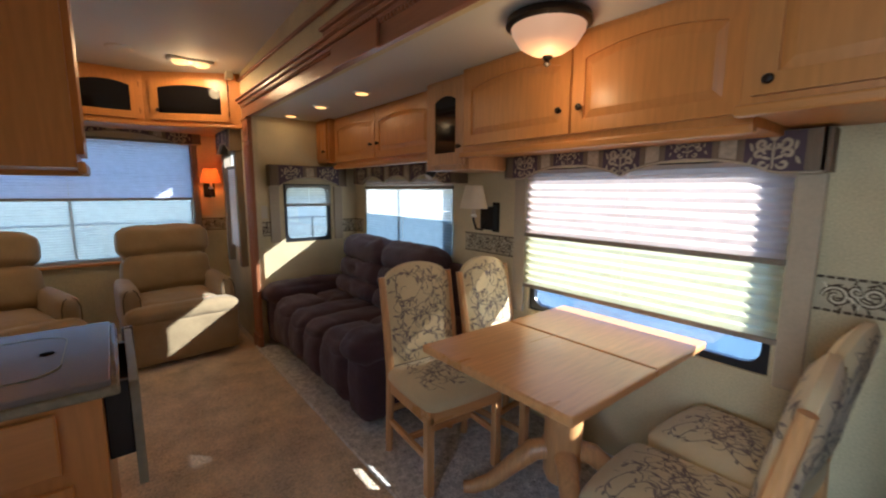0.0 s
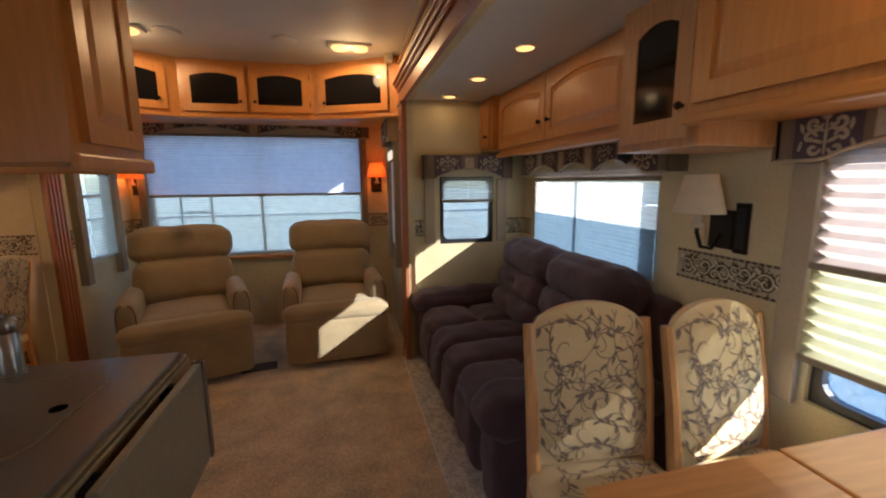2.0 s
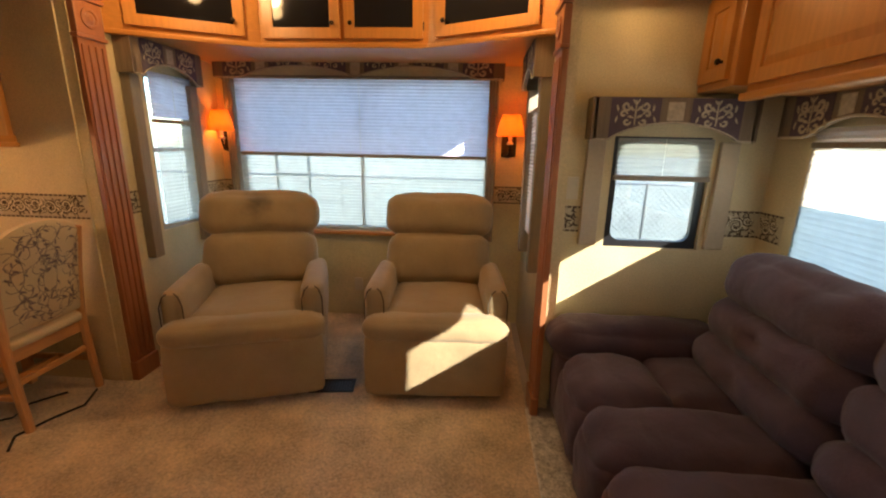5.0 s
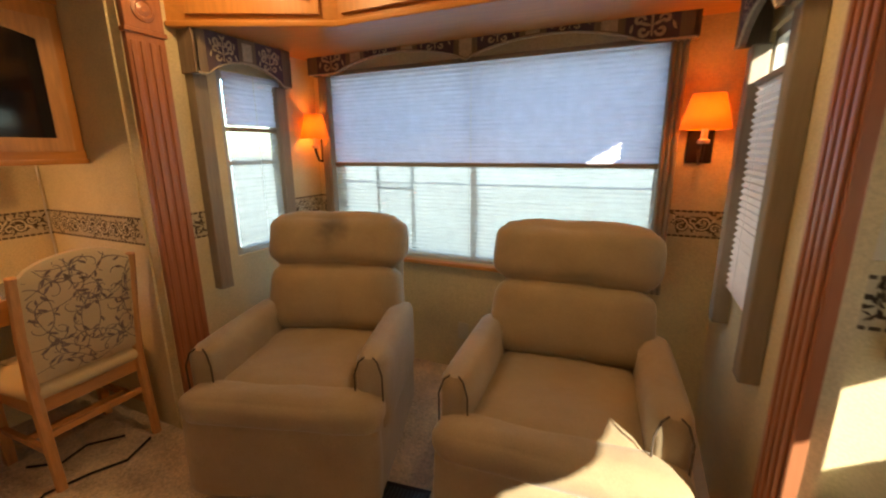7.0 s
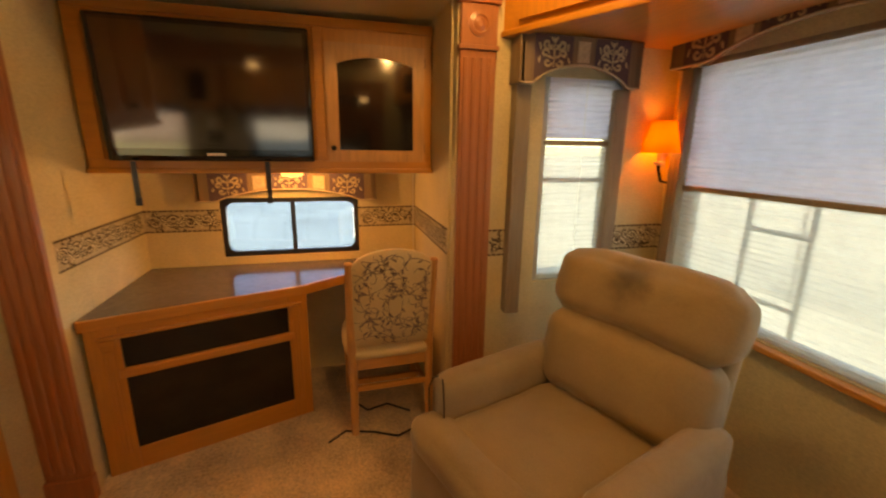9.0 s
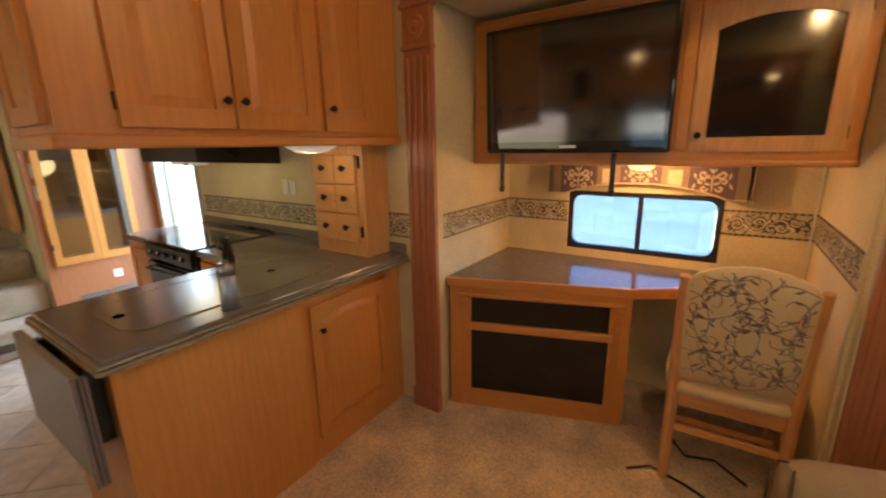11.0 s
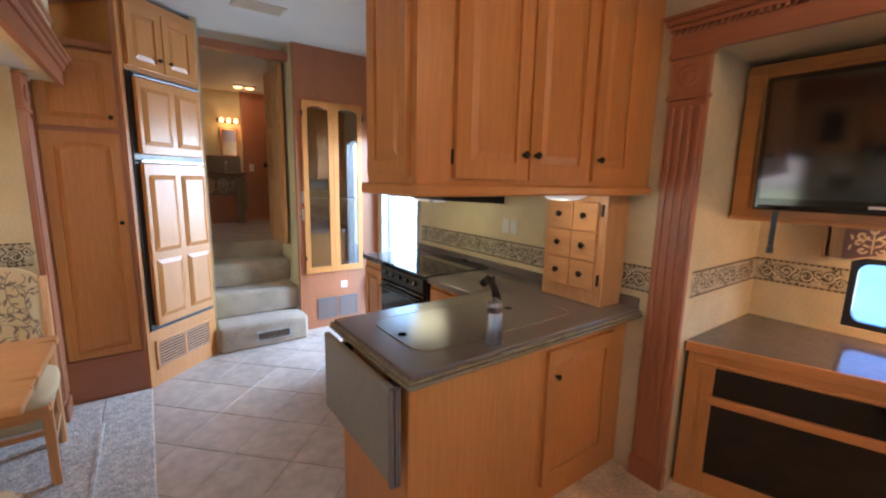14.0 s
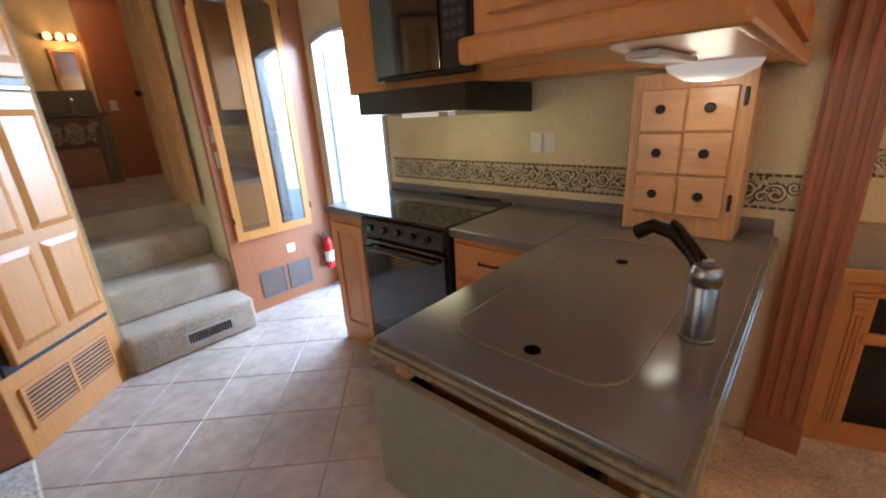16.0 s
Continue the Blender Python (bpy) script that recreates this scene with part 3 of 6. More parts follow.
def valance(m, w, h, arches, label, side=0.09, legs=0.0, leg_w=0.10, right_leg=True, leg_mat=None, leg_d=0.06):
    """A padded cornice with arched lower edge, damask medallions and a return at each end."""
    ob = thing("valance", label, "valance", m)
    n = 48
    pts = [(w * i / n, h - 0.0) for i in range(n, -1, -1)]
    low = []
    for i in range(n + 1):
        u = i / n
        edge = 0.10
        if edge < u < 1 - edge:
            k = (u - edge) / (1 - 2 * edge) * arches
            low.append((w * u, 0.42 * h * abs(math.sin(math.pi * k)) ** 0.7))
        else:
            low.append((w * u, 0.0))
    bm = plate(bmesh.new(), low + pts, -0.012, 0.012)
    box(bm, -0.012, 0.012, -0.012, side, 0, h)
    box(bm, w - 0.012, w + 0.012, -0.012, side, 0, h)
    box(bm, -0.01, w + 0.01, -0.01, side, h - 0.012, h + 0.001)
    part("board", bm, VAL_STRIPE, ob)
    k = max(2, round(w / (h * 2.0)))
    pitch = w / k
    for i in range(k):
        cx = pitch * (i + 0.5)
        u = cx / w
        kk = (u - 0.1) / 0.8 * arches
        lo = 0.42 * h * abs(math.sin(math.pi * kk)) ** 0.7 if 0.1 < u < 0.9 else 0
        half = pitch * 0.31

        def low_at(x):
            v = x / w
            return 0.42 * h * abs(math.sin(math.pi * (v - 0.1) / 0.8 * arches)) ** 0.7 if 0.1 < v < 0.9 else 0.0
        xs = [cx - half + 2 * half * j / 10 for j in range(11)]
        part("damask_panel", plate(bmesh.new(), [(x, low_at(x) + 0.002) for x in xs] + [(x, h - 0.003) for x in xs[::-1]], -0.0145, -0.011), VAL_DARK, ob)
        if i < k - 1:
            xm = pitch * (i + 1)
            ws = pitch * 0.10
            part("pale_panel", plate(bmesh.new(), [(x, low_at(x) + 0.010) for x in (xm - ws, xm, xm + ws)] + [(x, h - 0.02) for x in (xm + ws, xm - ws)], -0.0140, -0.011), SCROLL, ob)
        bm = bmesh.new()
        damask(bm, cx, (lo + h) / 2, half * 1.9, (h - lo) * 0.96, -0.0158)
        tagged(part("scroll_motif", bm, SCROLL, ob), kind="stuff")
    part("piping", tube(bmesh.new(), [(x, -0.013, z) for x, z in low], 0.005, 6), SCROLL, ob, smooth=True)
    if legs:
        for x in (0.0, w - leg_w)[: 2 if right_leg else 1]:
            part("side_panel", boxes((x, x + leg_w, side - leg_d, side, -legs, -0.001), bevel=0.006), leg_mat or TAUPE, ob, "padded side panel")
    return ob


# rear wall: local x = world x, outwards = +y
window(pose(-0.52, YB, 0.745), 1.987, 1.185, ALU_GREY, mullions=(0.99,), label="wide sliding window in the rear wall", glass=GLASS_CLEAR)
shade(pose(-0.50, YB - 0.035, 0.745), 1.95, [(0.03, 0.59, SHEER), (0.61, 1.17, SHADE_NIGHT)], rails=(0.60, 1.17), label="half-drawn lavender pleated shade over the wide window")
valance(pose(-0.60, YB - 0.10, 1.90), 2.14, 0.19, 2, "plum and taupe scalloped valance over the wide window")
for x in (-0.575, 1.45):
    c = thing("curtain_panel", "taupe padded side panel beside the wide window", "curtain", pose(x, YB - 0.075, 0.70))
    for i in range(3):
        part("fold", boxes((0.0235 * i, 0.0235 * i + 0.023, 0, 0.066, 0, 1.2), bevel=0.010), TAUPE, c)
setting("trim_rear_sill", boxes((-0.56, 1.50, YB - 0.045, YB + 0.0, 0.715, 0.742), bevel=0.006), OAK_X, "oak window sill", "sill")
# left corner window: outwards = -x; local x runs to -y when y_local = -x: turn +90 gives local x -> +y, local y -> -x
window(pose(XL, 5.92, 0.85, 0, 0, 90), 0.41, 1.0, ALU_GREY, rails=(0.52,), radius=0.02, label="narrow corner window", glass=GLASS_CLEAR)
shade(pose(XL + 0.03, 5.93, 0.85, 0, 0, 90), 0.39, [(0.03, 0.68, SHEER), (0.72, 0.99, SHADE_NIGHT)], rails=(0.70,), label="half-drawn pleated shade over the narrow window")
valance(pose(XL + 0.09, 5.75, 1.80, 0, 0, 90), 0.59, 0.20, 1, "scalloped damask valance over the narrow window", legs=1.09, leg_w=0.075)
# right corner window: outwards = +x: turn -90, local x -> -y
window(pose(XR, 6.36, 0.85, 0, 0, -90), 0.43, 1.0, ALU_GREY, rails=(0.52,), radius=0.02, label="narrow corner window")
shade(pose(XR - 0.03, 6.35, 0.85, 0, 0, -90), 0.41, [(0.03, 0.80, SHADE)], rails=(0.81,), label="pleated shade lowered from the narrow window's top")
valance(pose(XR - 0.09, 6.36, 1.80, 0, 0, -90), 0.59, 0.20, 1, "scalloped damask valance over the narrow window", legs=1.09, leg_w=0.075)
# sofa window and dinette window, outwards +x
window(pose(2.80, 5.27, 0.95, 0, 0, -90), 1.32, 0.59, ALU_GREY, mullions=(0.635,), thick=0.05, radius=0.02, label="sliding window behind the sofa")
# The white sheet stands in for glare, the blue one holds back sun.
shade(pose(2.775, 5.285, 0.95, 0, 0, -90), 1.35, [(0.53, 0.585, SHADE), (0.267, 0.52, GLARE_SHEET), (0.002, 0.265, BLUE_SHEET)], rails=(0.52,), label="raised pleated shade over the sofa window, above added white and blue sheets")
valance(pose(2.71, 5.38, 1.50, 0, 0, -90), 1.58, 0.17, 3, "scalloped damask valance over the sofa window")
window(pose(2.80, 3.20, 0.70, 0, 0, -90), 1.25, 0.88, ALU_BLACK, thick=0.05, label="black-framed dinette window", glass=GLASS_BLUE)
shade(pose(2.772, 3.215, 0.70, 0, 0, -90), 1.28, [(0.17, 0.47, SHADE_DAY), (0.49, 0.87, SHADE)], step=0.044, rails=(0.16, 0.48), label="pleated shade drawn over the dinette window")
valance(pose(2.70, 3.31, 1.52, 0, 0, -90), 1.47, 0.15, 2, "scalloped damask valance over the dinette window", legs=0.84, leg_w=0.09, leg_mat=LINER, leg_d=0.02)
# slide-out end window, outwards +y
window(pose(2.05, 5.55, 0.94), 0.47, 0.56, ALU_BLACK, thick=0.05, radius=0.05, label="small black-framed window")
shade(pose(2.06, 5.525, 0.94), 0.45, [(0.37, 0.55, SHEER)], rails=(0.36,), label="raised pleated shade over the small window")
valance(pose(1.915, 5.46, 1.48), 0.72, 0.19, 1, "scalloped damask valance over the small window", legs=0.53, leg_w=0.09, leg_mat=LINER, leg_d=0.025)
# desk window, outwards -x
window(pose(-1.57, 4.27, 0.83, 0, 0, 90), 0.83, 0.37, ALU_BLACK, mullions=(0.42,), thick=0.05, radius=0.05, fat=0.03, label="small black-framed sliding window above the desk", glass=GLASS_BLUE)
valance(pose(-1.50, 4.18, 1.19, 0, 0, 90), 1.02, 0.17, 1, "orange-lit scalloped damask valance above the desk window")


# ---- wallpaper border ----
def border(name, m, length):
    ob = setting(name, boxes((0, length, -0.0015, 0.0, 0, 0.135), bevel=0), BORDER, "cream wallpaper border with brown scrolls", "border")
    ob.matrix_basis = m
    bm = bmesh.new()
    for z in (0.006, 0.129):
        x = 0.0
        while x < length - 0.01:
            ribbon(bm, [(x, z), (min(x + 0.022, length), z)], 0.010, -0.0030, False)
            x += 0.028
    rng = random.Random(round(length * 1000))
    for k in range(int(length / 0.004)):
        x, z = rng.uniform(0.028, max(0.03, length - 0.028)), rng.uniform(0.026, 0.109)
        if 0.02 < x < length - 0.02:
            leaf(bm, x, z, rng.uniform(0.020, 0.034), rng.uniform(0, 6.28), -0.0026)
    tagged(part("leaf_print", bm, BORDER_INK, ob), kind="stuff")
    bm, ink = bmesh.new(), bmesh.new()
    x, i = 0.06, 0
    while x < length - 0.05:
        up = 1 if i % 2 else -1
        for band, w, y in ((ink, 0.021, -0.0032), (bm, 0.0080, -0.0038)):
            ribbon(band, scroll_path(x, 0.067 + up * 0.008, 0.040, 1.25, math.pi, up), w, y)
            ribbon(band, scroll_path(x + 0.052, 0.067 - up * 0.020, 0.024, 1.0, 0, up), w * 0.9, y)
        leaf(bm, x + 0.030, 0.067, 0.034, up * 0.9, -0.0038)
        leaf(bm, x - 0.025, 0.067 - up * 0.02, 0.030, -up * 2.0, -0.0038)
        x, i = x + 0.092, i + 1
    tagged(part("scroll_outline", ink, BORDER_INK, ob), kind="stuff")
    tagged(part("scroll_print", bm, BORDER_PALE, ob), kind="stuff")


border("trim_border_1", pose(-1.57 + 0.001, 3.86, 1.0, 0, 0, 90), 0.41)
border("trim_border_15", pose(-1.57 + 0.001, 5.10, 1.0, 0, 0, 90), 0.38)
border("trim_border_2", pose(-1.57, 5.479, 1.0), 0.84)
border("trim_border_3", pose(XL - 0.06, 3.861, 1.0, 0, 0, 180), 0.84)
border("trim_border_4", pose(XL + 0.001, 5.66, 1.0, 0, 0, 90), 0.10)
border("trim_border_5", pose(XL + 0.001, 6.34, 1.0, 0, 0, 90), 0.32)
border("trim_border_6", pose(XL, YB - 0.001, 1.0), 0.10)
border("trim_border_7", pose(1.52, YB - 0.001, 1.0), 0.24)
border("trim_border_8", pose(XR + 0.06, 5.549, 1.015), 0.10)
border("trim_border_9", pose(2.63, 5.549, 1.015), 0.17)
border("trim_border_10", pose(2.799, 5.55, 1.015, 0, 0, -90), 0.17)
border("trim_border_11", pose(2.799, 3.80, 1.015, 0, 0, -90), 0.48)
border("trim_border_12", pose(2.799, 1.84, 1.015, 0, 0, -90), 0.34)
border("trim_border_13", pose(2.80, 1.501, 1.015, 0, 0, 180), 0.87)
border("trim_border_14", pose(XL + 0.001, 1.56, 1.0, 0, 0, 90), 2.15)


# ---- fluted pilasters and headers ----
def pilaster(name, m, h, w=0.165):
    """A fluted post with plinth and capital, front towards -y."""
    ob = thing(name, "reddish oak fluted pilaster", "pilaster", m)
    ob["kind"] = "structure"
    part("shaft", boxes((0, w, 0, 0.03, 0.12, h - 0.2), bevel=0.003), ROSE, ob)
    for i in range(4):
        x = w * (0.14 + 0.24 * i)
        part("flute", boxes((x - 0.011, x + 0.011, -0.009, 0.002, 0.15, h - 0.23), bevel=0.008, seg=3), ROSE, ob)
    part("plinth", boxes((-0.006, w + 0.006, -0.014, 0.03, 0, 0.12), bevel=0.005), ROSE, ob)
    part("capital", boxes((-0.008, w + 0.008, -0.012, 0.03, h - 0.2, h - 0.18), (0, w, -0.006, 0.03, h - 0.18, h - 0.02), (-0.012, w + 0.012, -0.018, 0.03, h - 0.02, h), bevel=0.004), ROSE, ob)
    part("rosette", lathe(bmesh.new(), [(0.05, 0), (0.05, 0.006), (0.036, 0.010), (0.03, 0.004), (0.012, 0.012)], 20), ROSE, ob, m=pose(w / 2, -0.006, h - 0.1, 90))
    return ob


pilaster("pilaster", pose(XL + 0.03, 3.714, 0, 0, 0, 90), 2.13)
pilaster("pilaster", pose(XL + 0.03, 5.495, 0, 0, 0, 90), 2.13)
pilaster("pilaster", pose(XR - 0.03, 5.555, 0, 0, 0, -90), 2.06)
pilaster("pilaster", pose(1.89, 1.49, 0, 0, 0, -90), 2.08)


def header(m, length, key0, key1):
    """A carved header over a slide-out opening, front towards -y, with a raised middle block."""
    ob = thing("header", "reddish oak carved header beam with beaded moulding", "header", m)
    ob["kind"] = "structure"
    part("frieze", boxes((0, length, 0, 0.03, 0, 0.09), bevel=0.003), ROSE_X, ob)
    part("cornice", boxes((-0.02, length + 0.02, -0.03, 0.03, 0.125, 0.15), (-0.03, length + 0.03, -0.045, 0.03, 0.15, 0.165), (-0.008, length + 0.008, -0.014, 0.03, 0.105, 0.125), bevel=0.005), ROSE_X, ob)
    bm = bmesh.new()
    x = 0.01
    while x < length:
        box(bm, x, x + 0.017, -0.014, 0.004, 0.086, 0.105, bevel=0.006, seg=2)
        x += 0.027
    tagged(part("bead_moulding", bm, ROSE_X, ob), kind="stuff")
    part("middle_block", boxes((key0, key1, -0.020, -0.0005, -0.004, 0.118), (key0 - 0.008, key1 + 0.008, -0.032, -0.0005, 0.134, 0.152), (key0 - 0.02, key1 + 0.02, -0.052, -0.0005, 0.152, 0.180), (key0 - 0.03, key1 + 0.03, -0.068, -0.0005, 0.180, 0.198), bevel=0.005), ROSE_X, ob)
    bm = bmesh.new()
    x = key0 + 0.006
    while x < key1 - 0.01:
        box(bm, x, x + 0.017, -0.034, -0.018, 0.115, 0.134, bevel=0.006, seg=2)
        x += 0.027
    tagged(part("block_beading", bm, ROSE_X, ob), kind="stuff")
    return ob


header(pose(XL + 0.03, 3.70, 2.13, 0, 0, 90), 1.98, 0.76, 1.22)
header(pose(XR - 0.03, 5.57, 2.06, 0, 0, -90), 4.30, 1.93, 2.40)
setting("trim_ceiling_right", boxes((XR - 0.02, XR, 1.3, 6.0, 2.40, 2.42), bevel=0.004), ROSE_Y, "thin reddish oak ceiling trim", "trim")
bm = bmesh.new()
for y0, y1, x in ((3.70, 6.1, XL),):
    vs = [bm.verts.new((xx, yy, roof_z(yy) - d)) for yy in (y0, y1) for xx in (x, x + 0.018) for d in (0.001, 0.022)]
    for f in ((0, 1, 3, 2), (4, 5, 7, 6), (0, 1, 5, 4), (2, 3, 7, 6), (1, 3, 7, 5), (0, 2, 6, 4)):
        bm.faces.new([vs[i] for i in f])
setting("trim_ceiling_left", bm, ROSE_Y, "thin reddish oak ceiling trim", "trim")


# ---- cabinets ----
def knob(parent, x, z, y=0.0, r=0.014):
    return part("knob", lathe(bmesh.new(), [(r * 0.5, 0), (r * 0.42, 0.010), (r * 0.9, 0.015), (r, 0.021), (r * 0.75, 0.027), (r * 0.2, 0.029)], 14), BRONZE, parent, "dark bronze round knob", pose(x, y, z, 90), True)


def hinges(parent, x, z0, z1):
    for z in (z0 + 0.07, z1 - 0.07):
        part("hinge", boxes((x - 0.006, x + 0.006, -0.006, 0.004, z - 0.025, z + 0.025), bevel=0.003), BRONZE, parent)


def door(parent, x0, x1, z0, z1, kind="panel", rise=0.03, handle=None, mat=None, stile=0.055, hinge=None, y=0.0, grain=None):
    """A cabinet door with stiles, rails and a raised or glazed middle, standing 2 cm proud of y."""
    mat = mat or OAK
    w, h = x1 - x0, z1 - z0
    d = part("door", ring(bmesh.new(), arch(0, w, 0, h), arch(stile, w - stile, stile, h - stile, rise), -0.020, 0.0, 0.003), mat, parent, m=pose(x0, y, z0))
    inner = arch(stile - 0.004, w - stile + 0.004, stile - 0.004, h - stile + 0.004, rise)
    if kind == "panel":
        g = 0.032
        bm = bmesh.new()
        ring(bm, inner, arch(stile + g, w - stile - g, stile + g, h - stile - g, rise), -0.007, -0.002, -0.010)
        plate(bm, arch(stile + g, w - stile - g, stile + g, h - stile - g, rise), -0.017, -0.003)
        part("panel", bm, mat, d)
    else:
        part("pane", plate(bmesh.new(), inner, -0.010, -0.004), kind, d, "dark arched glass pane")
    if handle:
        knob(d, handle[0] - x0, handle[1] - z0, -0.020)
    if hinge is not None:
        hinges(d, 0.0 if hinge < 0 else w, 0, h)
    return d


def cabinet(name, label, m, w, h, depth, mat=None, group="", lip=True):
    ob = thing(name, label, "cabinet", m, group)
    part("body", boxes((0, w, 0, depth, 0, h), bevel=0.004), mat or OAK, ob)
    if lip:
        part("light_rail", boxes((-0.008, w + 0.008, -0.026, 0.02, -0.022, 0.010), bevel=0.008), OAK_X, ob)
    return ob


# overhead cabinets of the slide-out, fronts towards -x
G1 = "overhead cabinets of the slide-out"
c = cabinet("overhead_cabinet", "small oak corner cabinet above the sofa end", pose(2.40, 5.55, 1.70, 0, 0, -90), 0.28, 0.40, 0.40, group=G1, lip=False)
door(c, 0.03, 0.25, 0.03, 0.37, handle=(0.215, 0.10), rise=0.0)
c = cabinet("overhead_cabinet", "long oak overhead cabinet with two arched doors above the sofa", pose(2.46, 5.268, 1.66, 0, 0, -90), 1.55, 0.44, 0.34, group=G1)
door(c, 0.03, 0.77, 0.04, 0.41, handle=(0.72, 0.15), rise=0.035)
door(c, 0.78, 1.52, 0.04, 0.41, handle=(0.83, 0.15), rise=0.035)
c = cabinet("overhead_cabinet", "tall oak cabinet with a dark arched glass door", pose(2.38, 3.715, 1.57, 0, 0, -90), 0.40, 0.53, 0.42, OAK_PALE_Z, group=G1, lip=False)
door(c, 0.03, 0.37, 0.03, 0.50, kind=SMOKE, rise=0.03, handle=(0.345, 0.13), mat=OAK_PALE_Z, stile=0.07)
c = cabinet("overhead_cabinet", "long oak overhead cabinet with arched doors above the dinette", pose(2.33, 3.312, 1.65, 0, 0, -90), 1.35, 0.45, 0.47, group=G1)
door(c, 0.03, 0.70, 0.04, 0.42, handle=(0.655, 0.14), rise=0.035)
door(c, 0.71, 1.32, 0.04, 0.42, handle=(0.755, 0.14), rise=0.035)
c = cabinet("overhead_cabinet", "oak overhead cabinet at the dinette end", pose(2.18, 1.958, 1.68, 0, 0, -90), 0.45, 0.42, 0.62, group=G1)
door(c, 0.03, 0.42, 0.03, 0.39, handle=(0.07, 0.065), rise=0.035)

# rear overhead cabinet: a straight middle and two canted ends
ob = thing("rear_overhead_cabinet", "oak overhead cabinet with four dark arched glass doors", "cabinet")
bm = bmesh.new()
foot = [(XL, YB), (XL, 5.70), (0.03, 6.05), (1.06, 6.05), (XR, 5.70), (XR, YB)]
lo = [bm.verts.new((x, y, 2.005)) for x, y in foot]
hi = [bm.verts.new((x, y, roof_z(y) - 0.002)) for x, y in foot]
bm.faces.new(lo)
bm.faces.new(hi[::-1])
for i in range(6):
    bm.faces.new((lo[i], lo[(i + 1) % 6], hi[(i + 1) % 6], hi[i]))
part("body", bm, OAK_X, ob)
ang = math.degrees(math.atan2(0.35, 0.70))
for x, y, rz, ds in ((XL, 5.70, ang, ((0.10, 0.70, 0.64),)), (0.03, 6.05, 0, ((0.03, 0.50, 0.46), (0.53, 1.00, 0.57))), (1.06, 6.05, -ang, ((0.06, 0.68, 0.12),))):
    for x0, x1, hx in ds:
        d = door(ob, x0, x1, 0.04, 0.40, kind=SMOKE, rise=0.03, handle=(hx, 0.12), stile=0.06, hinge=-1 if hx > (x0 + x1) / 2 else 1)
        d.matrix_basis = pose(x, y, 2.005, 0, 0, rz) @ d.matrix_basis
    L = 0.7826 if rz else 1.03
    part("light_rail", boxes((0, L, -0.02, 0.03, -0.014, 0.012), bevel=0.006), OAK_X, ob, m=pose(x, y, 2.005, 0, 0, rz))


# ---- kitchen ----
ob = thing("kitchen_peninsula", "oak kitchen peninsula base with a panelled door", "cabinet")
part("body", boxes((XL, 0.70, 3.02, 3.60, 0.0, 0.868), bevel=0.004), OAK, ob)
part("front_panel", boxes((0.02, 0.70, 3.60, 3.612, 0.0, 0.868), bevel=0.003), OAK, ob)
d = door(ob, 0.0, 0.50, 0.12, 0.80, handle=(0.05, 0.675), rise=0.03)
d.matrix_basis = pose(0.0, 3.60, 0, 0, 0, 180) @ pose(0.03, 0, 0.12)
part("drawer_front", boxes((0.10, 0.60, 3.00, 3.02, 0.66, 0.84), bevel=0.006), OAK_X, ob)
part("door_front", boxes((0.10, 0.62, 3.00, 3.02, 0.10, 0.62), bevel=0.006), OAK, ob)
top = thing("countertop", "dark laminate countertop with a ridged edge", "countertop")
part("slab", boxes((XL, 0.725, 2.99, 3.665, 0.872, 0.912), (XL, -0.09, 2.53, 2.99, 0.872, 0.912), bevel=0.005), STONE, top)
part("slab", boxes((XL, -0.09, 1.52, 1.91, 0.872, 0.912), bevel=0.005), STONE, top)
part("edge_strip", boxes((0.722, 0.745, 2.975, 3.68, 0.868, 0.884), (0.722, 0.74, 2.978, 3.677, 0.886, 0.898), (XL, 0.74, 3.662, 3.685, 0.868, 0.884), (XL, 0.738, 3.662, 3.680, 0.886, 0.898), (-0.08, 0.74, 2.972, 2.992, 0.868, 0.895), bevel=0.006, seg=3), STONE_EDGE, top, "ridged edge strip with pale olive highlights in its colour")
part("backsplash", boxes((XL, XL + 0.02, 1.52, 3.66, 0.912, 0.965), bevel=0.004), STONE, top)
FLAT = Matrix(((1, 0, 0, 0), (0, 0, 1, 0), (0, 1, 0, 0), (0, 0, 0, 1)))
sink = thing("sink_cover", "wide dark inset sink cover flush with the countertop", "sink cover")
part("lid", plate(bmesh.new(), rounded(-0.30, 0.605, 3.115, 3.535, 0.085), 0, 0.003), STONE, sink, m=pose(0, 0, 0.9125) @ FLAT)
part("rim", ring(bmesh.new(), rounded(-0.304, 0.609, 3.111, 3.539, 0.089), rounded(-0.3005, 0.6055, 3.1145, 3.5355, 0.0855), 0, 0.0042), STONE_EDGE, sink, m=pose(0, 0, 0.9125) @ FLAT)
# Flat black discs on the lid paint the shade inside its finger holes.
for x, y in ((0.565, 3.335), (-0.066, 3.31)):
    part("finger_hole", lathe(bmesh.new(), [(0.019, 0), (0.019, 0.0015)], 18), HOLE, sink, "flat black disc for the shade in a finger hole", pose(x, y, 0.9162))
leafp = thing("drop_leaf", "folded-down drop leaf with dark ridged edges on the peninsula end", "table leaf")
part("board", boxes((0.765, 0.790, 3.04, 3.64, 0.53, 0.875), bevel=0.004), LEAF_TOP, leafp)
part("edge_strip", boxes((0.759, 0.770, 3.641, 3.665, 0.525, 0.88), (0.772, 0.781, 3.641, 3.668, 0.525, 0.88), (0.783, 0.796, 3.641, 3.665, 0.525, 0.88), bevel=0.004), STONE, leafp)
for y in (3.12, 3.53):
    part("bracket", boxes((0.70, 0.765, y, y + 0.03, 0.60, 0.85), bevel=0.003), BLACK, leafp)
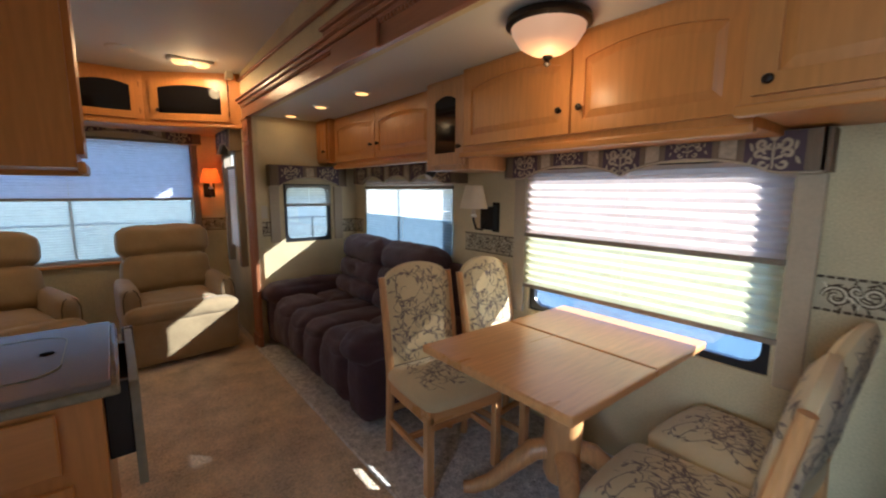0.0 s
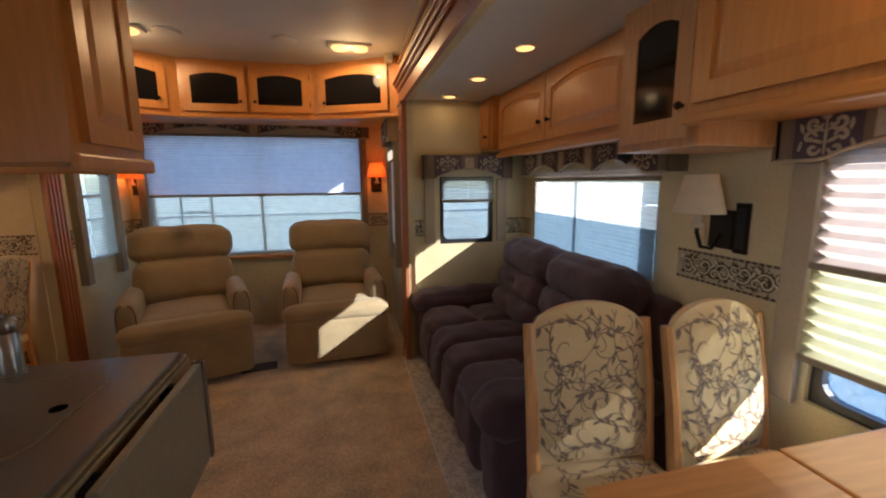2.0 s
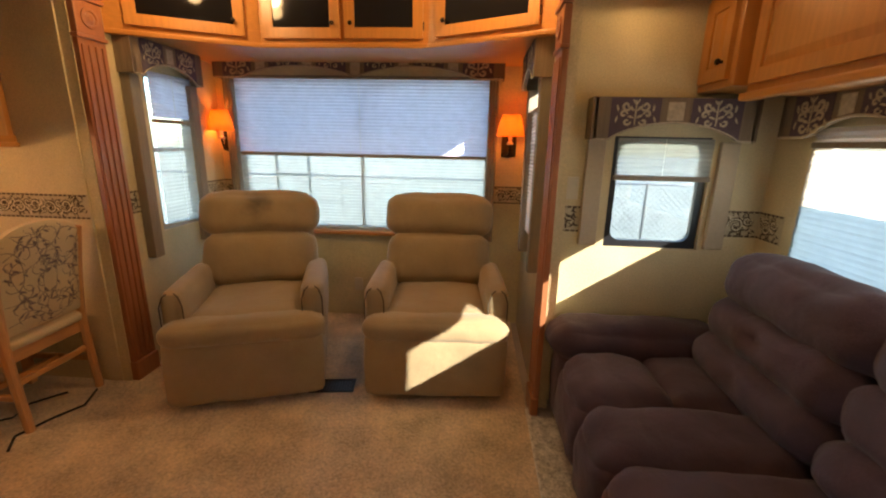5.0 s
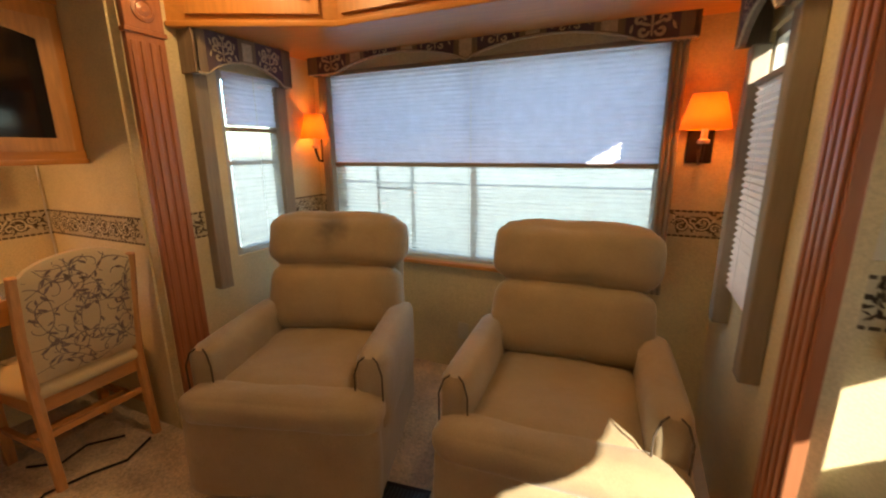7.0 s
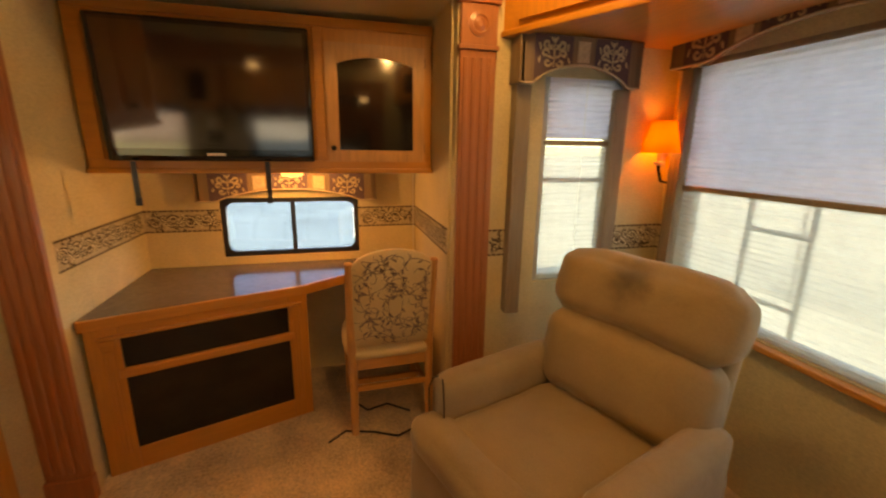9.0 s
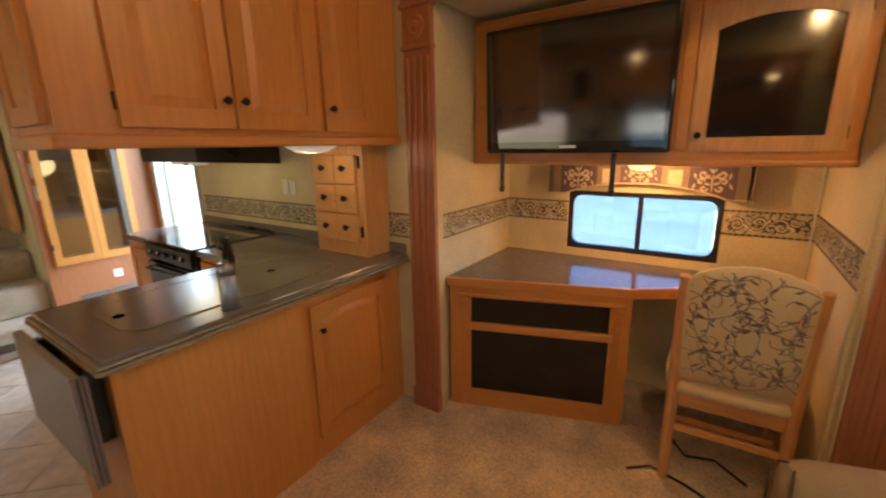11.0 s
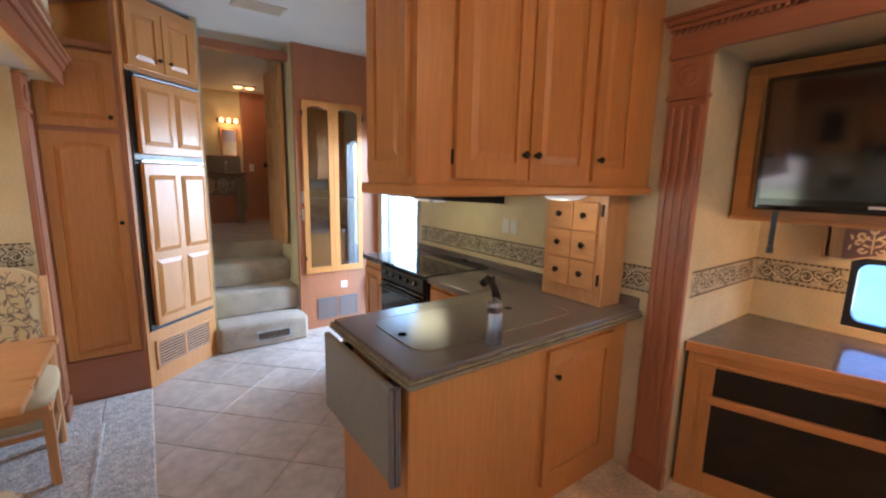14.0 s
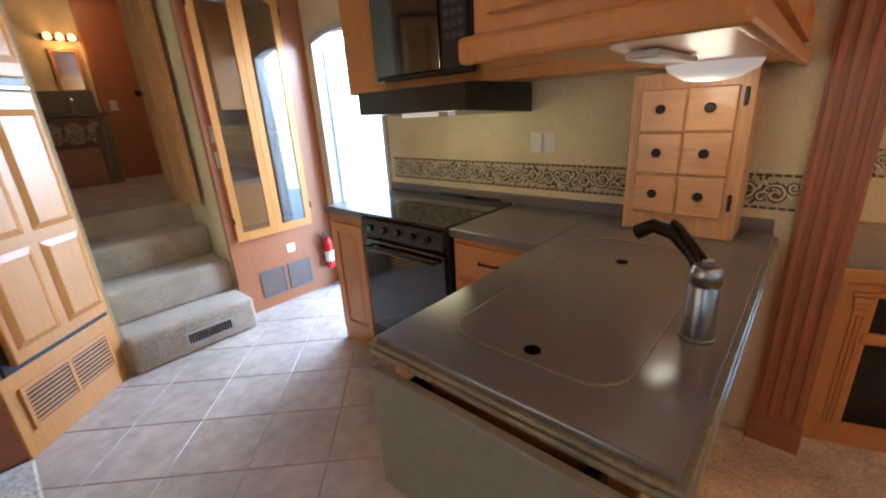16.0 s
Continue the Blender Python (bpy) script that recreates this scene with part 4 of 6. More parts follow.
f = thing("faucet", "brushed dark steel pull-out kitchen faucet", "faucet", pose(0.30, 3.60, 0.912))
part("body", lathe(bmesh.new(), [(0.036, 0), (0.036, 0.006), (0.032, 0.009), (0.031, 0.125), (0.029, 0.128), (0.029, 0.132), (0.031, 0.135), (0.030, 0.166), (0.024, 0.174), (0.012, 0.176), (0.012, 0.186)], 24), STEEL, f, smooth=True)
part("spout", tube(bmesh.new(), [(-0.01, 0, 0.10), (-0.04, -0.03, 0.17), (-0.06, -0.08, 0.215), (-0.075, -0.13, 0.225), (-0.085, -0.17, 0.20)], [0.014, 0.015, 0.017, 0.018, 0.019], 12), BRONZE, f, smooth=True)
part("lever", tube(bmesh.new(), [(0, 0, 0.17), (-0.02, -0.03, 0.20), (-0.05, -0.07, 0.235), (-0.07, -0.09, 0.24)], [0.010, 0.009, 0.007, 0.008], 8), BRONZE, f, smooth=True)

base = thing("kitchen_base_cabinet", "oak base cabinet run beside the stove", "cabinet")
part("body", boxes((XL, -0.11, 1.54, 1.90, 0.0, 0.868), bevel=0.004), OAK, base)
part("body", boxes((XL, -0.11, 2.54, 3.018, 0.0, 0.868), bevel=0.004), OAK, base)
part("drawer_front", boxes((-0.11, -0.092, 2.56, 2.95, 0.70, 0.85), bevel=0.006), OAK_X, base)
part("drawer_pull", tube(bmesh.new(), [(-0.09, 2.70, 0.78), (-0.07, 2.71, 0.78), (-0.07, 2.79, 0.78), (-0.09, 2.80, 0.78)], 0.005, 6), BRONZE, base)
part("door_front", boxes((-0.11, -0.092, 2.56, 2.95, 0.10, 0.67), bevel=0.006), OAK, base)
d = door(base, 0, 0.30, 0, 0.72, rise=0.0)
d.matrix_basis = pose(-0.11, 1.57, 0.10, 0, 0, 90)
st = thing("stove", "black built-in gas range with a glass cover and oven", "stove", pose(-0.09, 1.91, 0.0, 0, 0, 90))
part("body", boxes((0.002, 0.618, 0.0, 0.575, 0.10, 0.90), bevel=0.005), BLACK, st)
part("cooktop_cover", boxes((0.0, 0.62, -0.02, 0.55, 0.902, 0.920), bevel=0.006), GLOSS_BLACK, st, "folded black glass cooktop cover")
part("control_panel", boxes((0.01, 0.61, -0.03, 0.0, 0.80, 0.895), bevel=0.006), BLACK, st)
for i in range(5):
    part("burner_knob", lathe(bmesh.new(), [(0.018, 0), (0.017, 0.018), (0.012, 0.022)], 14), GLOSS_BLACK, st, m=pose(0.10 + 0.105 * i, -0.03, 0.85, 90))
part("oven_door", boxes((0.01, 0.61, -0.028, 0.0, 0.24, 0.78), bevel=0.008), GLOSS_BLACK, st)
part("oven_handle", tube(bmesh.new(), [(0.06, -0.028, 0.74), (0.06, -0.06, 0.74), (0.56, -0.06, 0.74), (0.56, -0.028, 0.74)], 0.009, 8), BLACK, st)
part("drawer", boxes((0.01, 0.61, -0.02, 0.0, 0.10, 0.23), bevel=0.006), BLACK, st)
part("vent_rail", boxes((0.08, 0.54, 0.552, 0.565, 0.902, 0.93), bevel=0.003), BLACK, st)

sp = thing("spice_cabinet", "honey pine spice cabinet with six small knobbed drawers on the counter", "cabinet", pose(-0.48, 3.165, 0.9125, 0, 0, 90))
part("body", boxes((0, 0.39, 0, 0.185, 0, 0.595), bevel=0.004), OAK_PALE_Z, sp)
for i in range(2):
    for j in range(3):
        x, z = 0.04 + 0.155 * i, 0.08 + 0.155 * j
        d = part("drawer", boxes((x, x + 0.148, -0.016, 0.002, z, z + 0.148), bevel=0.004), OAK_PALE, sp)
        part("knob", lathe(bmesh.new(), [(0.007, 0), (0.006, 0.010), (0.015, 0.016), (0.017, 0.022), (0.012, 0.028)], 14), BRONZE, d, "dark bronze round knob", pose(x + 0.074, -0.016, z + 0.08, 90), True)
for z in (0.14, 0.50):
    part("hinge", boxes((0.358, 0.37, -0.012, 0.0, z - 0.03, z + 0.03), bevel=0.003), BRONZE, sp)

up = thing("peninsula_overhead_cabinet", "tall oak overhead cabinet with raised panel doors hanging over the peninsula", "cabinet")
bm = bmesh.new()
a = [bm.verts.new((x, y, z)) for x, y in ((XL, 3.30), (0.695, 3.30), (0.695, 3.64), (XL, 3.64)) for z in (1.515, roof_z(y) - 0.002)]
for q in ((0, 2, 4, 6), (1, 3, 5, 7), (0, 2, 3, 1), (2, 4, 5, 3), (4, 6, 7, 5), (6, 0, 1, 7)):
    bm.faces.new([a[i] for i in q])
part("body", bm, OAK, up)
part("light_rail", boxes((XL, 0.715, 3.64, 3.662, 1.495, 1.535), (0.695, 0.717, 3.28, 3.662, 1.495, 1.535), bevel=0.008), OAK_X, up)
for x0, x1, hx in ((0.14, 0.475, 0.447), (0.485, 0.845, 0.510), (0.875, 1.17, 0.905)):
    d = door(up, x0, x1, 0.04, 1.0, handle=(hx, 0.13), rise=0.03, stile=0.06, hinge=-1 if hx > x0 + 0.15 else 1)
    d.matrix_basis = pose(0.695, 3.64, 1.515, 0, 0, 180) @ d.matrix_basis
d = door(up, 0, 0.27, 0, 0.95, rise=0.03, stile=0.05)
d.matrix_basis = pose(0.695, 3.335, 1.56, 0, 0, 90)
lt = thing("under_cabinet_light", "frosted glass dish light under the overhead cabinet, its glow added", "light", pose(-0.25, 3.46, 1.513))
part("dish", lathe(bmesh.new(), [(0.02, -0.05), (0.07, -0.045), (0.115, -0.02), (0.125, 0.0)], 24), DISH, lt, smooth=True)
# Added fill lamp below the dish, to brighten the kitchen wall.
bulb("fill_dish", (-0.25, 3.44, 1.44), 0.08, (1.0, 0.84, 0.55), 0.06)
lt = thing("under_cabinet_lamp", "thin white strip light under the overhead cabinet", "light", pose(0.25, 3.46, 1.513))
part("strip", boxes((-0.15, 0.15, -0.03, 0.03, -0.015, 0), bevel=0.004), WHITE, lt)
# Added weak fill lamp; the strip itself gives no light.
bulb("fill_strip", (0.25, 3.46, 1.475), 0.02, (1.0, 0.85, 0.6), 0.12)

wallcab = thing("kitchen_wall_cabinet", "oak wall cabinet run that holds the microwave", "cabinet")
bm = bmesh.new()
a = [bm.verts.new((x, y, z)) for x, y in ((XL, 1.60), (-0.33, 1.60), (-0.33, 3.30), (XL, 3.30)) for z in (1.53, roof_z(y) - 0.002)]
for q in ((0, 2, 4, 6), (1, 3, 5, 7), (0, 2, 3, 1), (2, 4, 5, 3), (4, 6, 7, 5), (6, 0, 1, 7)):
    bm.faces.new([a[i] for i in q])
part("body", bm, OAK, wallcab)
for y0, y1 in ((2.60, 3.25),):
    d = door(wallcab, 0, y1 - y0, 0, 0.95, rise=0.03, handle=(0.06, 0.12))
    d.matrix_basis = pose(-0.33, y0, 1.58, 0, 0, 90)
for y0, y1 in ((1.92, 2.24), (2.26, 2.57)):
    d = door(wallcab, 0, y1 - y0, 0, 0.46, rise=0.03)
    d.matrix_basis = pose(-0.33, y0, 2.07, 0, 0, 90)
mw = thing("microwave", "black microwave oven built into the wall cabinet", "microwave", pose(-0.30, 1.93, 1.575, 0, 0, 90))
part("body", boxes((0, 0.63, -0.03, 0.0, 0, 0.46), bevel=0.006), BLACK, mw)
part("oven_door", boxes((0.01, 0.46, -0.045, -0.03, 0.02, 0.44), bevel=0.006), GLOSS_BLACK, mw)
part("control_panel", boxes((0.47, 0.62, -0.042, -0.03, 0.02, 0.44), bevel=0.004), BLACK, mw)
for i in range(5):
    for j in range(3):
        part("button", boxes((0.49 + 0.04 * j, 0.52 + 0.04 * j, -0.044, -0.042, 0.14 + 0.045 * i, 0.165 + 0.045 * i), bevel=0.001), BUTTON, mw)
hd = thing("range_hood", "black sloped range hood over the stove", "range hood", pose(-0.14, 1.92, 1.39, 0, 0, 90))
bm = bmesh.new()
prof = [(0.0, 0.03), (0.0, 0.138), (0.04, 0.142), (0.53, 0.142), (0.53, 0.0)]
a = [bm.verts.new((0, y, z)) for y, z in prof]
b = [bm.verts.new((0.70, y, z)) for y, z in prof]
bm.faces.new(a)
bm.faces.new(b[::-1])
for i in range(5):
    bm.faces.new((a[i], a[(i + 1) % 5], b[(i + 1) % 5], b[i]))
part("canopy", bm, BLACK, hd)
# Lens and lamp added under the hood to fill the dim wall with yellow.
part("added_lens", boxes((0.25, 0.51, 0.06, 0.16, 0.008, 0.030), bevel=0.004), DISH, hd, "added frosted lens for the fill lamp")
bulb("fill_hood", (-0.26, 2.30, 1.375), 0.24, (1.0, 0.80, 0.40), 0.14)
part("switch", boxes((0.55, 0.60, -0.004, 0.0, 0.008, 0.028), bevel=0.002), ALU_GREY, hd)
ol = thing("wall_outlet", "white double wall outlet above the border", "outlet", pose(XL + 0.001, 2.62, 1.19, 0, 0, 90))
part("plate", boxes((0, 0.065, -0.006, 0, 0, 0.10), (0.075, 0.14, -0.006, 0, 0, 0.10), bevel=0.003), WHITE, ol)

# entry door opening and the glass-front cabinet wall
dr = thing("door_1", "open entry door frame with an arched head", "door")
dr["kind"] = "structure"
part("frame", ring(bmesh.new(), arch(0.74, 1.52, -0.005, 2.04, 0.05), arch(0.78, 1.48, 0.001, 1.99, 0.05), 0, 0.09), ALU_GREY, dr, m=pose(XL - 0.075, 0, 0) @ Matrix(((0, 1, 0, 0), (1, 0, 0, 0), (0, 0, 1, 0), (0, 0, 0, 1))))
part("screen_door", ring(bmesh.new(), rounded(0, 0.70, 0, 1.9, 0.05), rounded(0.05, 0.65, 0.08, 1.84, 0.05), -0.02, 0.02), WHITE, dr, "white frame of the door swung open outside", pose(-0.75, 0.78, 0.03, 0, 0, 170))

wallf = wall_with_holes("wall_front", "y", 0.66, -0.05, XL, 0.19, -0.1, 2.9, [(-0.45, 0.10, 0.62, 2.24)], ROSE, "reddish oak panelled wall with a glazed cabinet")
gc = thing("display_cabinet", "oak display cabinet with two tall glass doors set in the wall", "cabinet", pose(-0.45, 0.66, 0.62))
part("interior", boxes((0, 0.55, -0.32, -0.30, 0, 1.62), (0, 0.55, -0.30, -0.05, -0.01, 0.0), (0, 0.55, -0.30, -0.05, 0.70, 0.715), (0, 0.55, -0.30, -0.05, 1.62, 1.63), (-0.015, 0.0, -0.32, -0.05, 0, 1.62), (0.55, 0.565, -0.32, -0.05, 0, 1.62), bevel=0.001), OAK, gc)
for x0, x1 in ((-0.03, 0.274), (0.276, 0.58)):
    d = part("door", ring(bmesh.new(), arch(x0, x1, -0.03, 1.65), arch(x0 + 0.05, x1 - 0.05, 0.03, 1.60, 0.03), 0, 0.022), OAK, gc)
    part("pane", plate(bmesh.new(), arch(x0 + 0.046, x1 - 0.046, 0.026, 1.604, 0.03), 0.008, 0.013), CAB_GLASS, d, "reflecting glass pane")
for x in (-0.045, 0.57):
    for z in (0.1, 1.5):
        part("hinge", boxes((x, x + 0.012, 0.0, 0.024, z, z + 0.05), bevel=0.003), BRONZE, gc)
for x0 in (-0.02, -0.25):
    v = thing("wall_vent", "grey louvred return-air vent low in the wall", "vent", pose(x0 - 0.16, 0.661, 0.09))
    part("frame", ring(bmesh.new(), rounded(0, 0.20, 0, 0.22, 0.004), rounded(0.012, 0.188, 0.012, 0.208, 0.003), 0, 0.008), VENT_GREY, v)
    for i in range(9):
        part("slat", boxes((0.012, 0.188, 0.0, 0.006, 0.018 + 0.022 * i, 0.032 + 0.022 * i), bevel=0.001), VENT_GREY, v)
ol = thing("wall_outlet", "white outlet in the oak wall", "outlet", pose(-0.30, 0.661, 0.40))
part("plate", boxes((0, 0.07, 0, 0.006, 0, 0.07), bevel=0.003), WHITE, ol)
ex = thing("fire_extinguisher", "small red fire extinguisher by the entry door", "fire extinguisher", pose(-0.57, 0.72, 0.18))
part("cylinder", lathe(bmesh.new(), [(0.03, 0), (0.038, 0.01), (0.038, 0.22), (0.03, 0.25), (0.014, 0.265), (0.014, 0.28)], 18), RED, ex, smooth=True)
part("label", lathe(bmesh.new(), [(0.0385, 0.06), (0.0386, 0.06), (0.0386, 0.15), (0.0385, 0.15)], 18), WHITE, ex, "white paper band")
part("valve", boxes((-0.02, 0.03, -0.012, 0.012, 0.28, 0.31), bevel=0.004), BLACK, ex)
part("hose", tube(bmesh.new(), [(0.03, 0, 0.295), (0.055, 0, 0.27), (0.05, 0, 0.18)], 0.007, 6), BLACK, ex)
part("bracket", boxes((-0.02, 0.02, -0.06, -0.036, 0.05, 0.12), bevel=0.003), BLACK, ex)

# fridge, pantry, steps and hall
fx0, fy0, fx1, fy1 = 1.455, 1.247, 0.975, 0.815
fang = math.degrees(math.atan2(fy1 - fy0, fx1 - fx0))
FL = math.hypot(fx1 - fx0, fy1 - fy0)
fm = pose(fx0, fy0, 0, 0, 0, fang)
fr = thing("fridge_cabinet", "oak cabinet built round the fridge at an angle", "cabinet", fm)
part("base", boxes((0, FL, 0.0, 0.60, 0.0, 0.419), bevel=0.003), OAK, fr)
part("side_panel", boxes((0, 0.03, 0.0, 0.60, 0.42, 2.70), bevel=0.003), OAK, fr)
part("side_panel", boxes((FL - 0.02, FL, 0.0, 0.60, 0.42, 2.70), bevel=0.003), OAK, fr)
part("top_box", boxes((0.031, FL - 0.021, 0.0, 0.60, 2.22, 2.71), bevel=0.003), OAK, fr)
for x0, x1, hx in ((0.05, 0.32, 0.28), (0.33, 0.60, 0.37)):
    door(fr, x0, x1, 2.25, 2.64, handle=(hx, 2.33), rise=0.0, stile=0.05)
vent = thing("fridge_vent", "oak-framed louvred vent under the fridge", "vent", fm @ pose(0.06, -0.004, 0.12))
part("frame", boxes((0, 0.52, -0.008, 0.004, 0, 0.02), (0, 0.52, -0.008, 0.004, 0.20, 0.22), (0, 0.02, -0.008, 0.004, 0.02, 0.20), (0.25, 0.27, -0.008, 0.004, 0.02, 0.20), (0.50, 0.52, -0.008, 0.004, 0.02, 0.20), bevel=0.002), OAK_X, vent)
part("backing", boxes((0.02, 0.50, 0.0005, 0.003, 0.02, 0.20), bevel=0), BLACK, vent)
for i in range(8):
    for x in (0.02, 0.27):
        part("slat", boxes((x, x + 0.23, -0.007, 0.0, 0.028 + 0.022 * i, 0.037 + 0.022 * i), bevel=0.002), OAK_X, vent)
fg = thing("refrigerator", "two-door fridge with raised oak panel fronts in a black surround", "refrigerator", fm @ pose(0.03, -0.01, 0.42))
part("body", boxes((0.0, FL - 0.05, 0.0, 0.50, 0.002, 1.798), bevel=0.004), BLACK, fg)
for z0, z1, nx, zz in ((0.04, 1.20, "lower", ((0.10, 0.52), (0.58, 1.12))), (1.26, 1.76, "upper", ((1.32, 1.70),))):
    d = part("door", boxes((0.035, FL - 0.075, -0.035, -0.002, z0, z1), bevel=0.006), OAK, fg)
    w = (FL - 0.11) / 2
    for k in range(2):
        for a0, a1 in zz:
            x0 = 0.035 + k * w + 0.03
            bm = bmesh.new()
            ring(bm, rounded(x0, x0 + w - 0.045, a0, a1, 0.003, 1), rounded(x0 + 0.03, x0 + w - 0.075, a0 + 0.03, a1 - 0.03, 0.003, 1), -0.037, -0.034, -0.012)
            plate(bm, rounded(x0 + 0.03, x0 + w - 0.075, a0 + 0.03, a1 - 0.03, 0.003, 1), -0.047, -0.036)
            part("panel", bm, OAK, d)
    part("trim_bar", boxes((0.03, FL - 0.07, -0.03, -0.002, z1 + 0.006, z1 + 0.022), bevel=0.003), STEEL, fg)
pan = thing("pantry", "tall reddish oak pantry with two doors and an open top shelf", "cabinet", pose(1.915, 1.235, 0, 0, 0, 180))
part("body", boxes((0, 0.46, 0.02, 0.45, 0.0, 2.30), bevel=0.003), ROSE, pan)
part("top_box", boxes((0, 0.46, 0.02, 0.45, 2.62, 2.73), bevel=0.003), ROSE, pan)
for x0, x1 in ((0, 0.03), (0.43, 0.46)):
    part("side_panel", boxes((x0, x1, 0.02, 0.45, 2.30, 2.62), bevel=0.002), ROSE, pan)
    part("stile", boxes((x0, x1, 0.0, 0.02, 0.30, 2.73), bevel=0.002), ROSE, pan)
part("back_panel", boxes((0.03, 0.43, 0.40, 0.45, 2.30, 2.62), bevel=0.002), ROSE, pan)
part("plinth", boxes((0, 0.46, 0.0, 0.02, 0.0, 0.30), bevel=0.003), ROSE_X, pan)
door(pan, 0.035, 0.425, 0.31, 1.80, handle=(0.39, 1.22), rise=0.03, mat=OAK, y=0.02)
door(pan, 0.035, 0.425, 1.83, 2.29, handle=(0.39, 1.90), rise=0.0, mat=OAK, y=0.02)
part("shelf_rail", boxes((0.03, 0.43, 0.0, 0.02, 2.31, 2.35), bevel=0.004), ROSE, pan)

stairs = thing("stairs", "three carpeted steps up to the raised hall", "stairs")
stairs["kind"] = "structure"
for i, (y1, z) in enumerate(((0.88, 0.235), (0.60, 0.47), (0.33, 0.70))):
    part("step", boxes((0.19, 0.955, y1 - 0.34, y1, 0.0 if i == 0 else z - 0.24, z), bevel=0.035, seg=4), CARPET_STAIR, stairs, smooth=True)
sv = thing("step_vent", "brown louvred register in the bottom step", "vent", pose(0.36, 0.881, 0.06, 0, 0, 0))
part("frame", ring(bmesh.new(), rounded(0, 0.30, 0, 0.09, 0.004), rounded(0.012, 0.288, 0.012, 0.078, 0.003), 0, 0.006), ALU_GREY, sv)
for i in range(16):
    part("slat", boxes((0.016 + 0.017 * i, 0.024 + 0.017 * i, 0.0, 0.005, 0.012, 0.078), bevel=0.001), BLACK, sv)
setting("floor_hall", boxes((0.19, 2.10, -2.45, 0.05, 0.70, 0.86), (-0.35, 0.19, -2.45, -0.25, 0.70, 0.86), bevel=0), CARPET_STAIR, "beige-grey carpet of the raised hall", "floor")
wall_with_holes("wall_hall_1", "x", 0.19, -0.05, -0.25, 0.61, -0.1, 2.9, [], PAPER, "cream wallpaper hall wall")
wall_with_holes("wall_hall_2", "x", 0.955, 0.05, -0.25, 0.80, -0.1, 2.9, [], PAPER, "cream wallpaper hall wall")
wall_with_holes("wall_hall_3", "y", -2.45, -0.05, 0.10, 2.2, -0.1, 2.9, [], PAPER, "tan papered end wall behind the vanity")
wall_with_holes("wall_hall_7", "y", -2.36, -0.14, -0.4, 0.10, -0.1, 2.9, [], ROSE, "dark reddish oak partition beside the vanity")
wall_with_holes("wall_hall_4", "x", 2.1, 0.05, -3.0, 1.2, -0.1, 2.9, [], ROSE, "dark oak wall")
wall_with_holes("wall_hall_5", "y", 0.62, 0.04, 1.005, 2.1, -0.1, 2.9, [], PAPER, "plain wall behind the pantry")
wall_with_holes("wall_hall_6", "x", -0.35, -0.05, -2.5, -0.25, -0.1, 2.9, [], ROSE, "dark oak hall wall")
setting("trim_hall_header", boxes((0.19, 0.955, 0.46, 0.52, 2.62, 2.70), bevel=0.006), ROSE_X, "reddish oak header over the hall", "trim")
hdr = thing("door_2", "open six-panel oak hall door with a dark knob", "door", pose(0.225, 0.42, 0.865, 0, 0, -90))
hdr["kind"] = "structure"
part("slab", boxes((0, 0.60, 0, 0.035, 0, 1.75), bevel=0.004), OAK_PALE_Z, hdr)
for x0 in (0.07, 0.33):
    for z0, z1 in ((0.10, 0.55), (0.65, 1.10), (1.18, 1.66)):
        part("panel", boxes((x0, x0 + 0.20, 0.033, 0.043, z0, z1), bevel=0.007), OAK_PALE_Z, hdr)
part("knob", lathe(bmesh.new(), [(0.012, 0), (0.010, 0.02), (0.024, 0.028), (0.026, 0.042), (0.015, 0.052)], 16), BRONZE, hdr, "dark bronze round knob", pose(0.54, 0.035, 0.80, -90), True)
sw = thing("light_switch", "two white light switches on the hall wall", "switch", pose(0.18, 0.664, 1.30))
part("plate", boxes((-0.09, -0.03, 0, 0.006, 0, 0.11), bevel=0.003), WHITE, sw)
part("plate", boxes((-0.09, -0.03, 0, 0.006, -0.17, -0.06), bevel=0.003), WHITE, sw)
VX = 0.28
van = thing("vanity", "bathroom vanity with a patterned skirt at the hall's end", "vanity", pose(VX - 0.12, -2.11, 0.86))
part("cabinet", boxes((0, 0.60, -0.30, 0.10, 0, 0.70), bevel=0.006), ROSE, van)
part("top", boxes((-0.02, 0.62, -0.32, 0.12, 0.70, 0.74), bevel=0.008), DESK, van)
part("skirt", boxes((0.02, 0.58, 0.101, 0.112, 0.40, 0.69), bevel=0.004), VAL_STRIPE, van)
bm = bmesh.new()
for i in range(3):
    damask(bm, 0.12 + 0.18 * i, 0.545, 0.17, 0.24, 0.1135)
tagged(part("skirt_print", bm, SCROLL, van, "pale scrolled print"), kind="stuff")
bm = bmesh.new()
for i in range(5):
    soft(bm, 0.02 + 0.022 * i, 0.125 + 0.008 * (i % 2), 0.42 - 0.05 * i, 0.05, 0.05, 0.50 + 0.06 * i, 0.022, 0.006, 5)
part("draped_cloth", bm, VAL_STRIPE, van, "gathered patterned cloth hanging at the side", smooth=True)
part("backsplash", boxes((-0.02, 0.62, -0.32, -0.30, 0.742, 0.98), bevel=0.004), VENT_GREY, van)
part("tap", tube(bmesh.new(), [(0.20, -0.26, 0.74), (0.20, -0.26, 0.86), (0.20, -0.20, 0.89), (0.20, -0.15, 0.86)], 0.010, 8), STEEL, van, smooth=True)
mir = thing("mirror", "wall mirror in an oak frame over the vanity", "mirror", pose(VX, -2.445, 2.04) @ Matrix.Diagonal((0.6, 1, 0.85, 1)))
